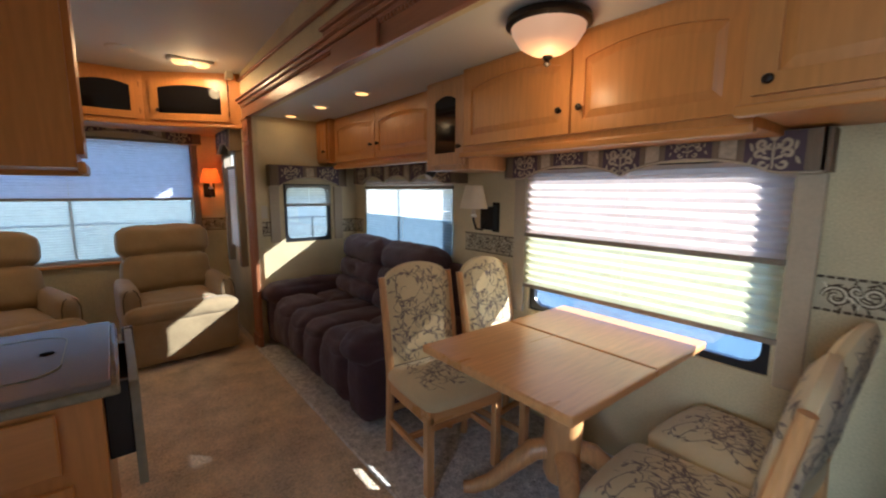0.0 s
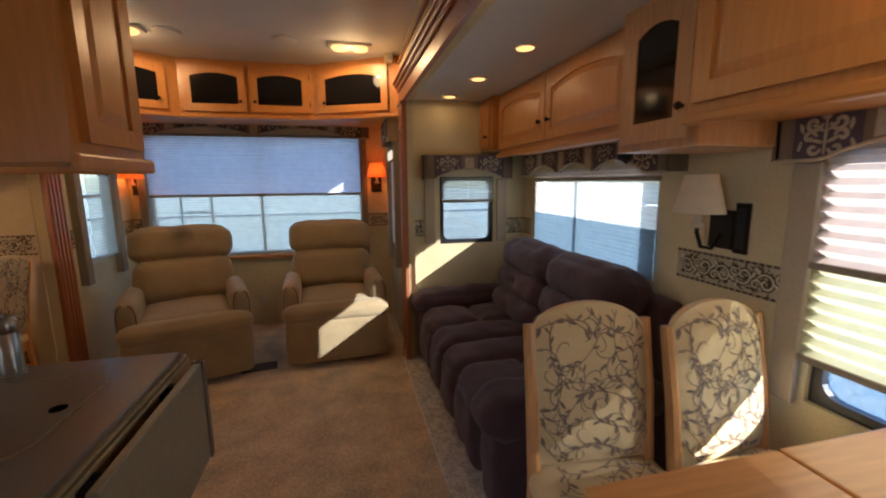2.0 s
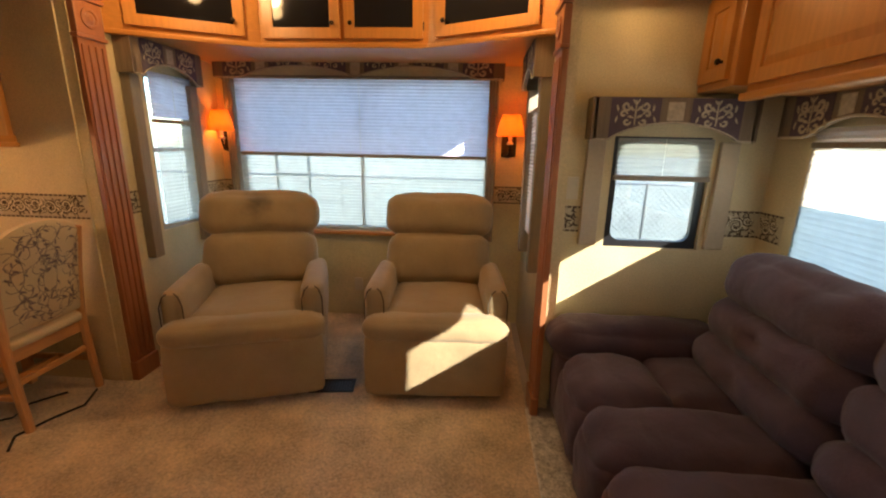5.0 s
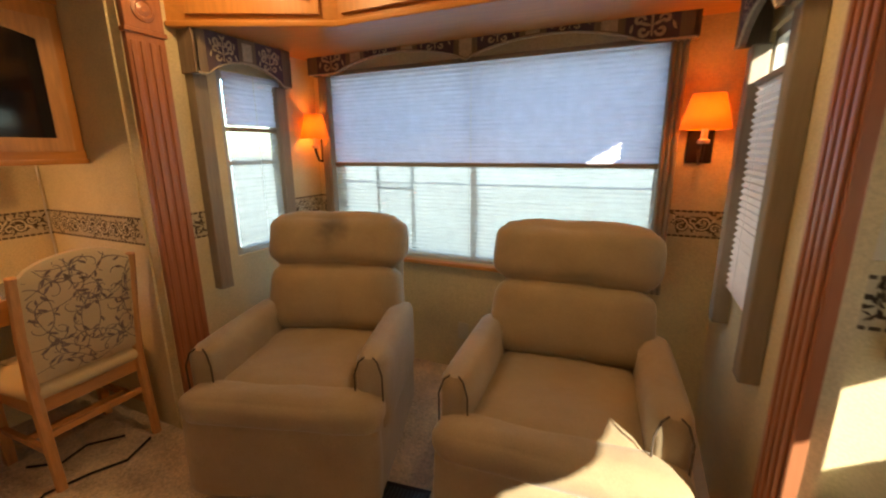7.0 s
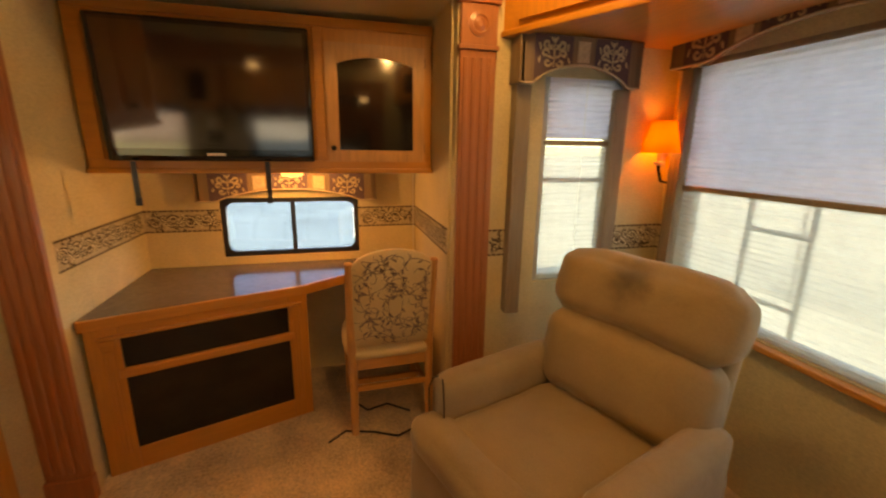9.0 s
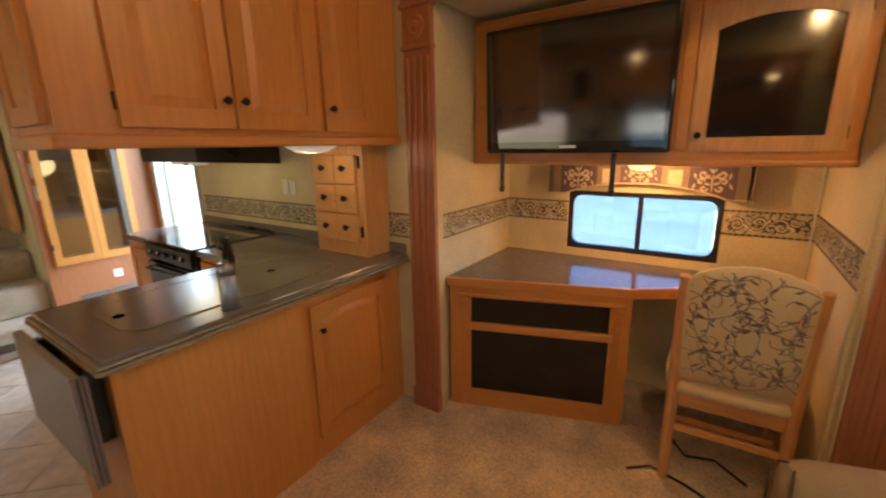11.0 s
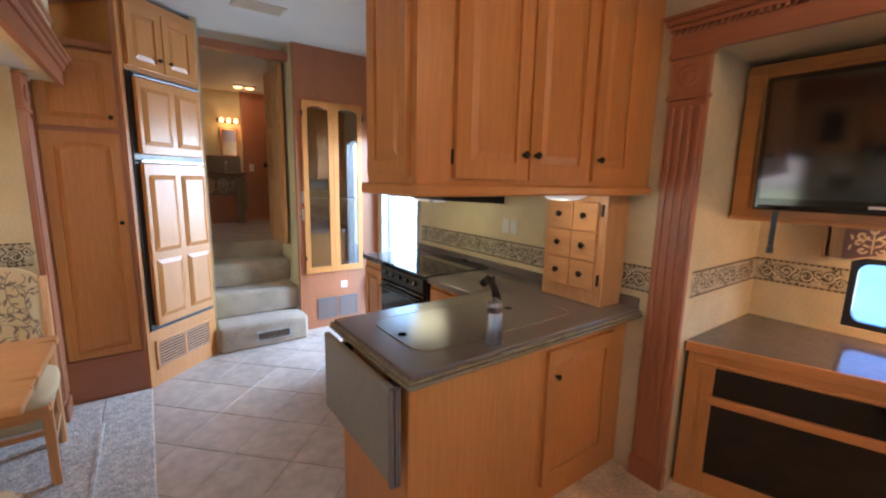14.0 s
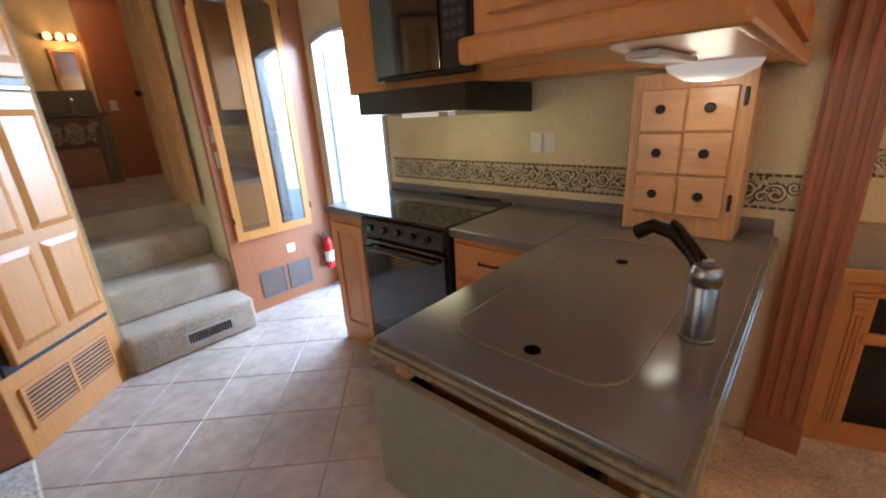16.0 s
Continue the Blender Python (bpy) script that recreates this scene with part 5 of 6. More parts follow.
part("frame", ring(bmesh.new(), rounded(-0.2, 0.2, -0.26, 0.26, 0.01), rounded(-0.16, 0.16, -0.22, 0.22, 0.01), -0.03, 0.0), OAK, mir, m=pose(0, 0.03, 0))
part("glass", boxes((-0.165, 0.165, 0.002, 0.008, -0.225, 0.225), bevel=0), MIRROR, mir)
vl = thing("vanity_light", "three-bulb amber vanity light", "light", pose(VX, -2.43, 2.36) @ Matrix.Diagonal((0.75, 1, 0.75, 1)))
part("back_plate", boxes((-0.2, 0.2, -0.015, 0.02, -0.04, 0.04), bevel=0.006), BRONZE, vl)
for i in range(3):
    part("bulb", lathe(bmesh.new(), [(0.012, -0.05), (0.04, -0.03), (0.045, 0.0), (0.03, 0.04), (0.012, 0.05)], 14), GLOW, vl, m=pose(-0.13 + 0.13 * i, 0.07, 0), smooth=True)
bulb("bulb_vanity", (VX, -2.28, 2.28), 0.14, (1.0, 0.5, 0.15))
ol = thing("wall_outlet", "white switch plate on the dark hall wall", "switch", pose(0.03, -2.359, 1.62, 0, 0, 180))
part("plate", boxes((0, 0.07, -0.006, 0, 0, 0.11), bevel=0.003), WHITE, ol)


# ---- sofa ----
so = thing("sofa", "plum-brown plush reclining sofa with stuffed three-tier backs", "sofa", pose(1.815, 5.50, 0.018, 0, 0, -90))
part("base", boxes((0.03, 1.90, 0.06, 0.92, 0.04, 0.30), bevel=0.03), SOFA, so, smooth=True)
for x0 in (0.0, 1.67):
    arm = part("arm", soft(bmesh.new(), x0 + 0.125, 0.44, 0.26, 0.24, 0.86, 0.46, 0.07, 0.012, 14, lump=0.010), SOFA, so, smooth=True)
    part("arm_pad", soft(bmesh.new(), x0 + 0.125, 0.395, 0.485, 0.285, 0.84, 0.185, 0.088, 0.026, 16, lump=0.014), SOFA, arm, smooth=True)
for k in range(2):
    x0 = 0.25 + 0.71 * k
    for j in range(2):
        w = 0.40 if j == k else 0.31
        xx = x0 + (0.0 if j == 0 else (0.40 if k == 0 else 0.31)) + w / 2
        if j == k:
            part("seat_pad", soft(bmesh.new(), xx, 0.20, 0.392, w + 0.01, 0.37, 0.18, 0.08, 0.020, 14, lump=0.012), SOFA, so, smooth=True)
            part("seat_pad", soft(bmesh.new(), xx, 0.53, 0.398, w + 0.01, 0.32, 0.17, 0.07, 0.016, 14, lump=0.012), SOFA, so, smooth=True)
        else:
            part("seat_pad", soft(bmesh.new(), xx, 0.35, 0.388, w + 0.01, 0.67, 0.175, 0.08, 0.020, 14, lump=0.014), SOFA, so, smooth=True)
        part("footrest_pad", soft(bmesh.new(), xx, 0.07, 0.25, w + 0.008, 0.15, 0.32, 0.065, 0.018, 14, lump=0.012), SOFA, so, smooth=True)
    for z, y, h, dy, lean, pull in ((0.535, 0.69, 0.20, 0.24, -10, 0.03), (0.70, 0.735, 0.225, 0.24, -14, 0.045), (0.872, 0.795, 0.25, 0.27, -14, 0.0)):
        part("back_pad", soft(bmesh.new(), 0, 0, 0, 0.715, dy, h, 0.10, 0.022, 16, pose(x0 + 0.355, y, z, lean), 0.013, pull), SOFA, so, smooth=True)
part("back_shell", boxes((0.10, 1.82, 0.84, 0.95, 0.06, 0.90), bevel=0.04, seg=4), SOFA, so, smooth=True)


# ---- recliners ----
def recliner(m, label, head=None):
    ob = thing("recliner", label, "recliner", m, "pair of recliners")
    part("base", soft(bmesh.new(), 0, -0.02, 0.235, 0.76, 0.74, 0.42, 0.035, 0.004), TAN, ob, smooth=True)
    for s in (-1, 1):
        arm = part("arm", soft(bmesh.new(), s * 0.335, -0.02, 0.46, 0.125, 0.62, 0.34, 0.045, 0.006, m=pose(0, 0, 0)), TAN, ob, smooth=True)
        for q in (-1, 1):
            part("piping", tube(bmesh.new(), [(s * 0.335 + q * 0.052, -0.333, 0.40), (s * 0.335 + q * 0.052, -0.337, 0.56), (s * 0.335 + q * 0.035, -0.330, 0.612), (s * 0.335 + q * 0.015, -0.320, 0.627)], 0.0035, 6), PIPING, arm)
    part("seat_cushion", soft(bmesh.new(), 0, -0.06, 0.425, 0.55, 0.58, 0.15, 0.05, 0.022, 14, lump=0.007), TAN, ob, smooth=True)
    part("footrest", soft(bmesh.new(), 0, -0.385, 0.215, 0.765, 0.10, 0.36, 0.035, 0.006, 14, lump=0.007), TAN, ob, smooth=True)
    part("seat_roll", soft(bmesh.new(), 0, -0.36, 0.42, 0.775, 0.17, 0.14, 0.06, 0.008, 14, lump=0.007), TAN, ob, smooth=True)
    part("back_pad", soft(bmesh.new(), 0, 0, 0, 0.635, 0.20, 0.33, 0.065, 0.026, 14, pose(0, 0.265, 0.645, -13), 0.008), TAN, ob, smooth=True)
    part("headrest", soft(bmesh.new(), 0, 0, 0, 0.675, 0.20, 0.27, 0.075, 0.022, 14, pose(0, 0.335, 0.925, -13), 0.008), head or TAN, ob, smooth=True)
    part("back_shell", soft(bmesh.new(), 0, 0, 0, 0.62, 0.10, 0.80, 0.045, 0.004, m=pose(0, 0.385, 0.60, -11)), TAN, ob, smooth=True)
    part("side_lever", boxes((0.384, 0.392, -0.10, 0.02, 0.30, 0.33), bevel=0.003), BLACK, ob)
    return ob


recliner(pose(0.03, 5.745, 0.006, 0, 0, 18), "tan fabric recliner with a dark stain on the headrest", TAN_STAINED).scale = (1.06, 1.06, 1.03)
recliner(pose(1.155, 5.90, 0.006, 0, 0, 4), "tan fabric recliner half in sunlight").scale = (1.04, 1.04, 1.03)

# ---- dining set ----
tb = thing("dining_table", "honey oak pedestal dining table with a centre seam", "table", pose(2.29, 2.55, 0.018))
part("top", boxes((-0.52, 0.028, -0.375, 0.375, 0.735, 0.77), bevel=0.008), OAK_PALE, tb)
part("top", boxes((0.032, 0.505, -0.375, 0.375, 0.735, 0.77), bevel=0.008), OAK_PALE, tb)
part("apron", boxes((-0.42, 0.41, -0.30, -0.278, 0.67, 0.735), (-0.42, 0.41, 0.278, 0.30, 0.67, 0.735), (-0.42, -0.398, -0.278, 0.278, 0.67, 0.735), (0.388, 0.41, -0.278, 0.278, 0.67, 0.735), bevel=0.004), OAK_PALE, tb)
part("pedestal", lathe(bmesh.new(), [(0.07, 0.12), (0.085, 0.16), (0.085, 0.40), (0.075, 0.46), (0.095, 0.50), (0.06, 0.54), (0.085, 0.60), (0.10, 0.66)], 24), OAK_PALE_Z, tb, smooth=True)
for i in range(4):
    bm = tube(bmesh.new(), [(0.06, 0, 0.26), (0.13, 0, 0.25), (0.22, 0, 0.17), (0.32, 0, 0.075), (0.40, 0, 0.035), (0.45, 0, 0.03)], [0.05, 0.048, 0.042, 0.036, 0.032, 0.028], 10)
    part("foot", bm, OAK_PALE_Z, tb, m=pose(0, 0, 0, 0, 0, 45 + 90 * i), smooth=True)


def dining_chair(m, label):
    ob = thing("dining_chair", label, "chair", m, "upholstered dining chairs")
    for s in (-1, 1):
        part("back_leg", tube(bmesh.new(), [(s * 0.205, 0.215, 0), (s * 0.205, 0.195, 0.28), (s * 0.205, 0.185, 0.46), (s * 0.210, 0.215, 0.72), (s * 0.212, 0.262, 0.97)], [0.021, 0.023, 0.025, 0.022, 0.019], 8), OAK_PALE_Z, ob)
        part("leg", boxes((s * 0.205 - 0.02, s * 0.205 + 0.02, -0.225, -0.185, 0, 0.40), bevel=0.004), OAK_PALE_Z, ob)
        part("stretcher", boxes((s * 0.205 - 0.011, s * 0.205 + 0.011, -0.19, 0.20, 0.17, 0.20), bevel=0.003), OAK_PALE_Z, ob)
    part("seat_rail", boxes((-0.215, 0.215, -0.225, -0.20, 0.36, 0.425), (-0.215, 0.215, 0.165, 0.19, 0.36, 0.425), (-0.22, -0.195, -0.20, 0.165, 0.36, 0.425), (0.195, 0.22, -0.20, 0.165, 0.36, 0.425), bevel=0.004), OAK_PALE, ob)
    part("stretcher", boxes((-0.20, 0.20, -0.011, 0.011, 0.17, 0.20), bevel=0.003), OAK_PALE, ob)
    part("stretcher", boxes((-0.20, 0.20, 0.18, 0.20, 0.24, 0.27), bevel=0.003), OAK_PALE, ob)
    part("seat", soft(bmesh.new(), 0, -0.02, 0.455, 0.45, 0.45, 0.085, 0.04, 0.022), VINE, ob, "cream cushion with brown vines", smooth=True)
    n, bm = 12, bmesh.new()
    grid = {}
    for side in (0, 1):
        for i in range(n + 1):
            for j in range(n + 1):
                u, v = i / n, j / n
                topz = 1.035 - 0.055 * (2 * u - 1) ** 2 - 0.03 * abs(2 * u - 1) ** 8
                z = 0.50 + (topz - 0.50) * v
                bulge = (1 - (2 * u - 1) ** 6) * (1 - (2 * v - 1) ** 8)
                yc = 0.19 + 0.085 * ((z - 0.46) / 0.56) ** 1.5
                grid[side, i, j] = bm.verts.new(((u - 0.5) * 0.41, yc + (-1 if side == 0 else 1) * (0.012 + 0.030 * bulge), z))
    for side in (0, 1):
        for i in range(n):
            for j in range(n):
                bm.faces.new((grid[side, i, j], grid[side, i + 1, j], grid[side, i + 1, j + 1], grid[side, i, j + 1]))
    for i in range(n):
        for a, b in (((i, 0), (i + 1, 0)), ((i, n), (i + 1, n)), ((0, i), (0, i + 1)), ((n, i), (n, i + 1))):
            bm.faces.new((grid[0, a[0], a[1]], grid[0, b[0], b[1]], grid[1, b[0], b[1]], grid[1, a[0], a[1]]))
    part("backrest", bm, VINE, ob, "cream padded back with brown vines and a rounded top", smooth=True)

    def crest(x):
        q = 2 * (x / 0.41 + 0.5) - 1
        return 1.035 - 0.055 * q ** 2 - 0.03 * abs(q) ** 8 - 0.012

    def on_back(side):
        def place(x, z):
            u = x / 0.41 + 0.5
            v = (z - 0.50) / (crest(x) + 0.012 - 0.50)
            bulge = (1 - (2 * u - 1) ** 6) * (1 - (2 * v - 1) ** 8)
            yc = 0.19 + 0.085 * (max(z - 0.46, 0.0) / 0.56) ** 1.5
            return (x, yc + side * (0.012 + 0.030 * bulge + 0.0022), z)
        return place
    for side, seed in ((-1, 3), (1, 8)):
        tagged(part("vine_weave", vines(bmesh.new(), -0.195, 0.195, 0.51, crest, on_back(side), seed, 4, 6, 1.04), VINE_THREAD, ob, "brown woven vines"), kind="stuff")

    def on_seat(x, y):
        u, v = x / 0.225, (y + 0.02) / 0.225
        return (x, y, 0.4975 + 0.022 * (1 - u * u) * (1 - v * v) + 0.0022)
    tagged(part("vine_weave", vines(bmesh.new(), -0.185, 0.185, -0.205, lambda x: 0.165, on_seat, 5, 4, 4, 1.04), VINE_THREAD, ob, "brown woven vines"), kind="stuff")
    return ob


# chairs face -y when unturned
ch = dining_chair(pose(2.05, 3.14, 0.018, 0, 0, -5), "oak dining chair with vine-patterned cream upholstery at the table")
copy_thing(ch, pose(2.53, 3.05, 0.018, 0, 0, 6))
copy_thing(ch, pose(2.07, 1.96, 0.018, 0, 0, 184))
copy_thing(ch, pose(2.54, 1.95, 0.018, 0, 0, 176))
dc = copy_thing(ch, pose(-1.02, 5.20, 0.006, 0, 0, -88))
tagged(dc, "oak dining chair with vine-patterned cream upholstery pulled up to the desk")

# ---- desk nook ----
DA = 108.6
dk = thing("desk", "oak fireplace desk with a dark laminate top and canted front", "desk", pose(-0.76, 3.885, 0, 0, 0, DA))
inv = pose(-0.76, 3.885, 0, 0, 0, DA).inverted()


def desk_top(pts, z0, z1):
    bm = bmesh.new()
    loc = [inv @ Vector((x, y, 0)) for x, y in pts]
    a = [bm.verts.new((p.x, p.y, z0)) for p in loc]
    q = [bm.verts.new((p.x, p.y, z1)) for p in loc]
    bm.faces.new(a)
    bm.faces.new(q[::-1])
    for k in range(len(pts)):
        bm.faces.new((a[k], a[(k + 1) % len(pts)], q[(k + 1) % len(pts)], q[k]))
    return bm


part("top", desk_top([(-0.755, 3.865), (-1.065, 4.78), (-1.20, 4.98), (-1.20, 5.478), (-1.568, 5.478), (-1.568, 3.865)], 0.747, 0.783), DESK, dk)
part("front_edge", boxes((-0.015, 0.955, -0.014, 0.004, 0.735, 0.786), bevel=0.004), OAK_X, dk)
part("front_edge", desk_top([(-1.055, 4.785), (-1.19, 4.985), (-1.204, 4.975), (-1.07, 4.775)], 0.735, 0.786), OAK_X, dk)
part("front_edge", desk_top([(-1.188, 4.985), (-1.188, 5.478), (-1.204, 5.478), (-1.204, 4.985)], 0.735, 0.786), OAK_X, dk)
part("stile", boxes((0.0, 0.12, 0.0, 0.03, 0, 0.742), bevel=0.004), OAK, dk)
part("stile", boxes((0.84, 0.94, 0.0, 0.03, 0, 0.742), bevel=0.004), OAK, dk)
part("rail", boxes((0.12, 0.84, 0.0, 0.03, 0.675, 0.742), bevel=0.004), OAK_X, dk)
part("rail", boxes((0.10, 0.86, -0.012, 0.03, 0.485, 0.53), bevel=0.008), OAK_X, dk)
part("rail", boxes((0.12, 0.84, 0.0, 0.03, 0.0, 0.115), bevel=0.004), OAK_X, dk)
for x in (0.075, 0.875):
    part("reeded_strip", boxes((x - 0.020, x - 0.012, -0.006, 0.002, 0.10, 0.60), (x - 0.004, x + 0.004, -0.006, 0.002, 0.10, 0.60), (x + 0.012, x + 0.020, -0.006, 0.002, 0.10, 0.60), bevel=0.003), OAK, dk)
    part("corbel", boxes((x - 0.028, x + 0.028, -0.014, 0.002, 0.655, 0.680), (x - 0.024, x + 0.024, -0.010, 0.002, 0.630, 0.655), (x - 0.020, x + 0.020, -0.007, 0.002, 0.605, 0.630), bevel=0.004), OAK_X, dk)
part("moulding", boxes((0.04, 0.91, -0.016, 0.002, 0.682, 0.700), bevel=0.006), OAK_X, dk)
part("side_panel", boxes((0.92, 0.94, 0.03, 0.40, 0, 0.742), bevel=0.002), OAK, dk)
part("back_panel", boxes((0.10, 0.92, 0.30, 0.31, 0.0, 0.742), bevel=0), BLACK, dk)
part("apron", desk_top([(-1.22, 5.0), (-1.22, 5.478), (-1.24, 5.478), (-1.24, 5.0)], 0.66, 0.742), OAK_X, dk)
fp = thing("electric_fireplace", "black electric fireplace with smoked glass set in the desk", "fireplace", pose(-0.76, 3.885, 0.116, 0, 0, DA))
part("glass", boxes((0.122, 0.838, 0.006, 0.012, 0.0, 0.368), bevel=0.001), SMOKE, fp)
part("surround", boxes((0.13, 0.83, 0.014, 0.26, 0.0, 0.367), bevel=0.004), BLACK, fp)
dr_ = thing("media_shelf_door", "smoked glass flap over the media shelf", "glass flap", pose(-0.76, 3.885, 0.531, 0, 0, DA))
part("glass", boxes((0.122, 0.838, 0.008, 0.014, 0.0, 0.143), bevel=0.001), SMOKE, dr_)

tc = thing("television_cabinet", "oak cabinet with a dark arched glass door round the television", "cabinet", pose(-1.08, 3.875, 1.40, 0, 0, 90))
part("body", boxes((0, 1.60, 0.0, 0.48, 0, 0.72), bevel=0.004), OAK, tc)
part("face_frame", boxes((0, 1.60, -0.012, 0.0, 0, 0.045), (0, 1.60, -0.012, 0.0, 0.675, 0.72), (0, 0.07, -0.012, 0.0, 0.045, 0.675), (1.0, 1.05, -0.012, 0.0, 0.045, 0.675), bevel=0.003), OAK_X, tc)
door(tc, 1.055, 1.555, 0.04, 0.61, kind=SMOKE, rise=0.035, handle=(1.085, 0.11), stile=0.06, hinge=1, y=-0.002, mat=OAK_PALE_Z)
part("light_rail", boxes((-0.005, 1.605, -0.022, 0.02, -0.018, 0.006), bevel=0.006), OAK_X, tc)
tv = thing("television", "black flat-screen television tilted slightly down", "television", pose(-1.00, 3.985, 1.44, 2.8, 0, 90))
part("shell", boxes((0, 0.88, 0.0, 0.05, 0, 0.60), bevel=0.012, seg=3), GLOSS_BLACK, tv)
part("screen", boxes((0.025, 0.855, -0.003, 0.002, 0.055, 0.575), bevel=0.001), SCREEN, tv)
part("lower_bezel", tube(bmesh.new(), [(0.02, 0.01, 0.02), (0.44, 0.005, 0.012), (0.86, 0.01, 0.02)], 0.012, 8), GLOSS_BLACK, tv)
part("badge", boxes((0.40, 0.48, -0.004, 0.0, 0.026, 0.038), bevel=0.001), WHITE, tv, "small pale badge bar")
for x in (0.10, 0.66):
    st_ = thing("mounting_strap", "black hanging strap under the television", "strap", pose(-0.985, 3.985 + x, 1.24, 0, 0, 90))
    part("strap", boxes((-0.012, 0.012, 0, 0.004, 0.0, 0.20), bevel=0.001), BLACK, st_)
    part("buckle", boxes((-0.014, 0.014, -0.004, 0.008, 0.0, 0.035), bevel=0.003), BLACK, st_)
ul = thing("under_cabinet_lamp", "small lit lamp under the television cabinet", "lamp", pose(-1.16, 4.74, 1.375))
part("dish", lathe(bmesh.new(), [(0.02, -0.02), (0.05, -0.012), (0.06, 0.0), (0.02, 0.02)], 18), GLOW, ul, smooth=True)
bulb("bulb_desk", (-1.25, 4.74, 1.33), 0.65, (1.0, 0.54, 0.22))
cord = thing("power_cord", "black cords lying on the carpet under the desk", "cord", pose(0, 0, 0.014))
part("cord", tube(bmesh.new(), [(-0.75, 4.86, 0), (-0.82, 4.95, 0.003), (-0.78, 5.10, 0), (-0.72, 5.22, 0), (-0.78, 5.36, 0.002)], 0.006, 6), BLACK, cord)
part("cord", tube(bmesh.new(), [(-1.10, 5.0, 0), (-0.98, 5.08, 0.002), (-1.02, 5.2, 0), (-0.92, 5.32, 0)], 0.006, 6), BLACK, cord)
cdw = thing("hanging_cable", "white cord hanging down the nook corner", "cord")
part("cord", tube(bmesh.new(), [(-1.56, 5.465, 1.40), (-1.56, 5.465, 0.80)], 0.004, 6), WHITE, cdw)


# ---- lamps ----
def sconce(m, label, lit=True, plate_w=0.11):
    """A wall lamp: plate on the wall at y=0, the shade towards -y."""
    ob = thing("wall_sconce", label, "lamp", m)
    part("wall_plate", boxes((-plate_w / 2, plate_w / 2, -0.014, 0, -0.07, 0.09), bevel=0.006), BRONZE, ob)
    part("arm", tube(bmesh.new(), [(0, -0.01, -0.01), (0, -0.05, -0.07), (0, -0.10, -0.06), (0, -0.125, 0.0), (0, -0.125, 0.03)], 0.008, 8), BRONZE, ob, smooth=True)
    part("candle", lathe(bmesh.new(), [(0.022, 0.02), (0.024, 0.035), (0.013, 0.04), (0.013, 0.10)], 14, 0, -0.125), CREAM, ob, smooth=True)
    bm = bmesh.new()
    n = 24
    rows = [[bm.verts.new((r * math.cos(2 * math.pi * i / n), -0.125 + 0.75 * r * math.sin(2 * math.pi * i / n), z)) for i in range(n)] for r, z in ((0.104, 0.080), (0.086, 0.15), (0.064, 0.232))]
    for a, b in zip(rows, rows[1:]):
        for i in range(n):
            bm.faces.new((a[i], a[(i + 1) % n], b[(i + 1) % n], b[i]))
    part("shade", bm, LAMP_CLOTH_LIT if lit else LAMP_CLOTH_OFF, ob, "amber glowing cloth shade" if lit else "cream cloth shade", smooth=True)
    if lit:
        b = bulb("bulb_sconce", (m @ Vector((0, -0.125, 0.15))), 0.21, (1.0, 0.30, 0.05))
    return ob


sconce(pose(-0.585, YB, 1.43), "bronze wall sconce with a lit amber shade")
sconce(pose(1.615, YB, 1.43), "bronze wall sconce with a lit amber shade")
sconce(pose(2.80, 3.58, 1.25, 0, 0, -90), "bronze wall sconce with a cream shade between the windows", False).scale = (1.04, 1.04, 1.0)
pf = thing("wall_plaque", "small dark plaque on the wall by the sconce", "plaque", pose(2.799, 3.56, 1.17, 0, 0, -90))
part("board", boxes((0.04, 0.10, -0.012, 0, 0, 0.20), bevel=0.003), BRONZE, pf)
part("inset", boxes((0.052, 0.088, -0.014, -0.011, 0.02, 0.18), bevel=0.001), BLACK, pf)
dl = thing("ceiling_dome_lamp", "bronze-rimmed alabaster dome lamp on the slide-out ceiling", "lamp", pose(2.11, 2.58, 2.10))
part("rim", lathe(bmesh.new(), [(0.145, -0.045), (0.16, -0.035), (0.156, -0.012), (0.11, 0.0)], 32), BRONZE, dl, smooth=True)
part("dome", lathe(bmesh.new(), [(0.02, -0.145), (0.065, -0.132), (0.108, -0.105), (0.136, -0.06), (0.14, -0.042)], 32), ALABASTER, dl, smooth=True)
part("finial", lathe(bmesh.new(), [(0.004, -0.182), (0.014, -0.173), (0.009, -0.162), (0.02, -0.15), (0.018, -0.142)], 14), BRONZE, dl, smooth=True)
bulb("bulb_dome", (2.11, 2.58, 1.86), 0.2)
for y, x in ((5.36, 2.09), (4.79, 2.13), (4.16, 2.16)):
    s = thing("recessed_spot", "small recessed ceiling spot, lit", "light", pose(x, y, 2.10), "recessed ceiling spots")
    part("trim_ring", lathe(bmesh.new(), [(0.058, -0.008), (0.062, -0.004), (0.062, 0.0), (0.04, 0.0)], 24), WHITE, s, smooth=True)
    part("lens", lathe(bmesh.new(), [(0.042, -0.0105), (0.044, -0.0082)], 20), GLOW, s)
    downlight("bulb_spot", (x, y, 2.08), 0.12)


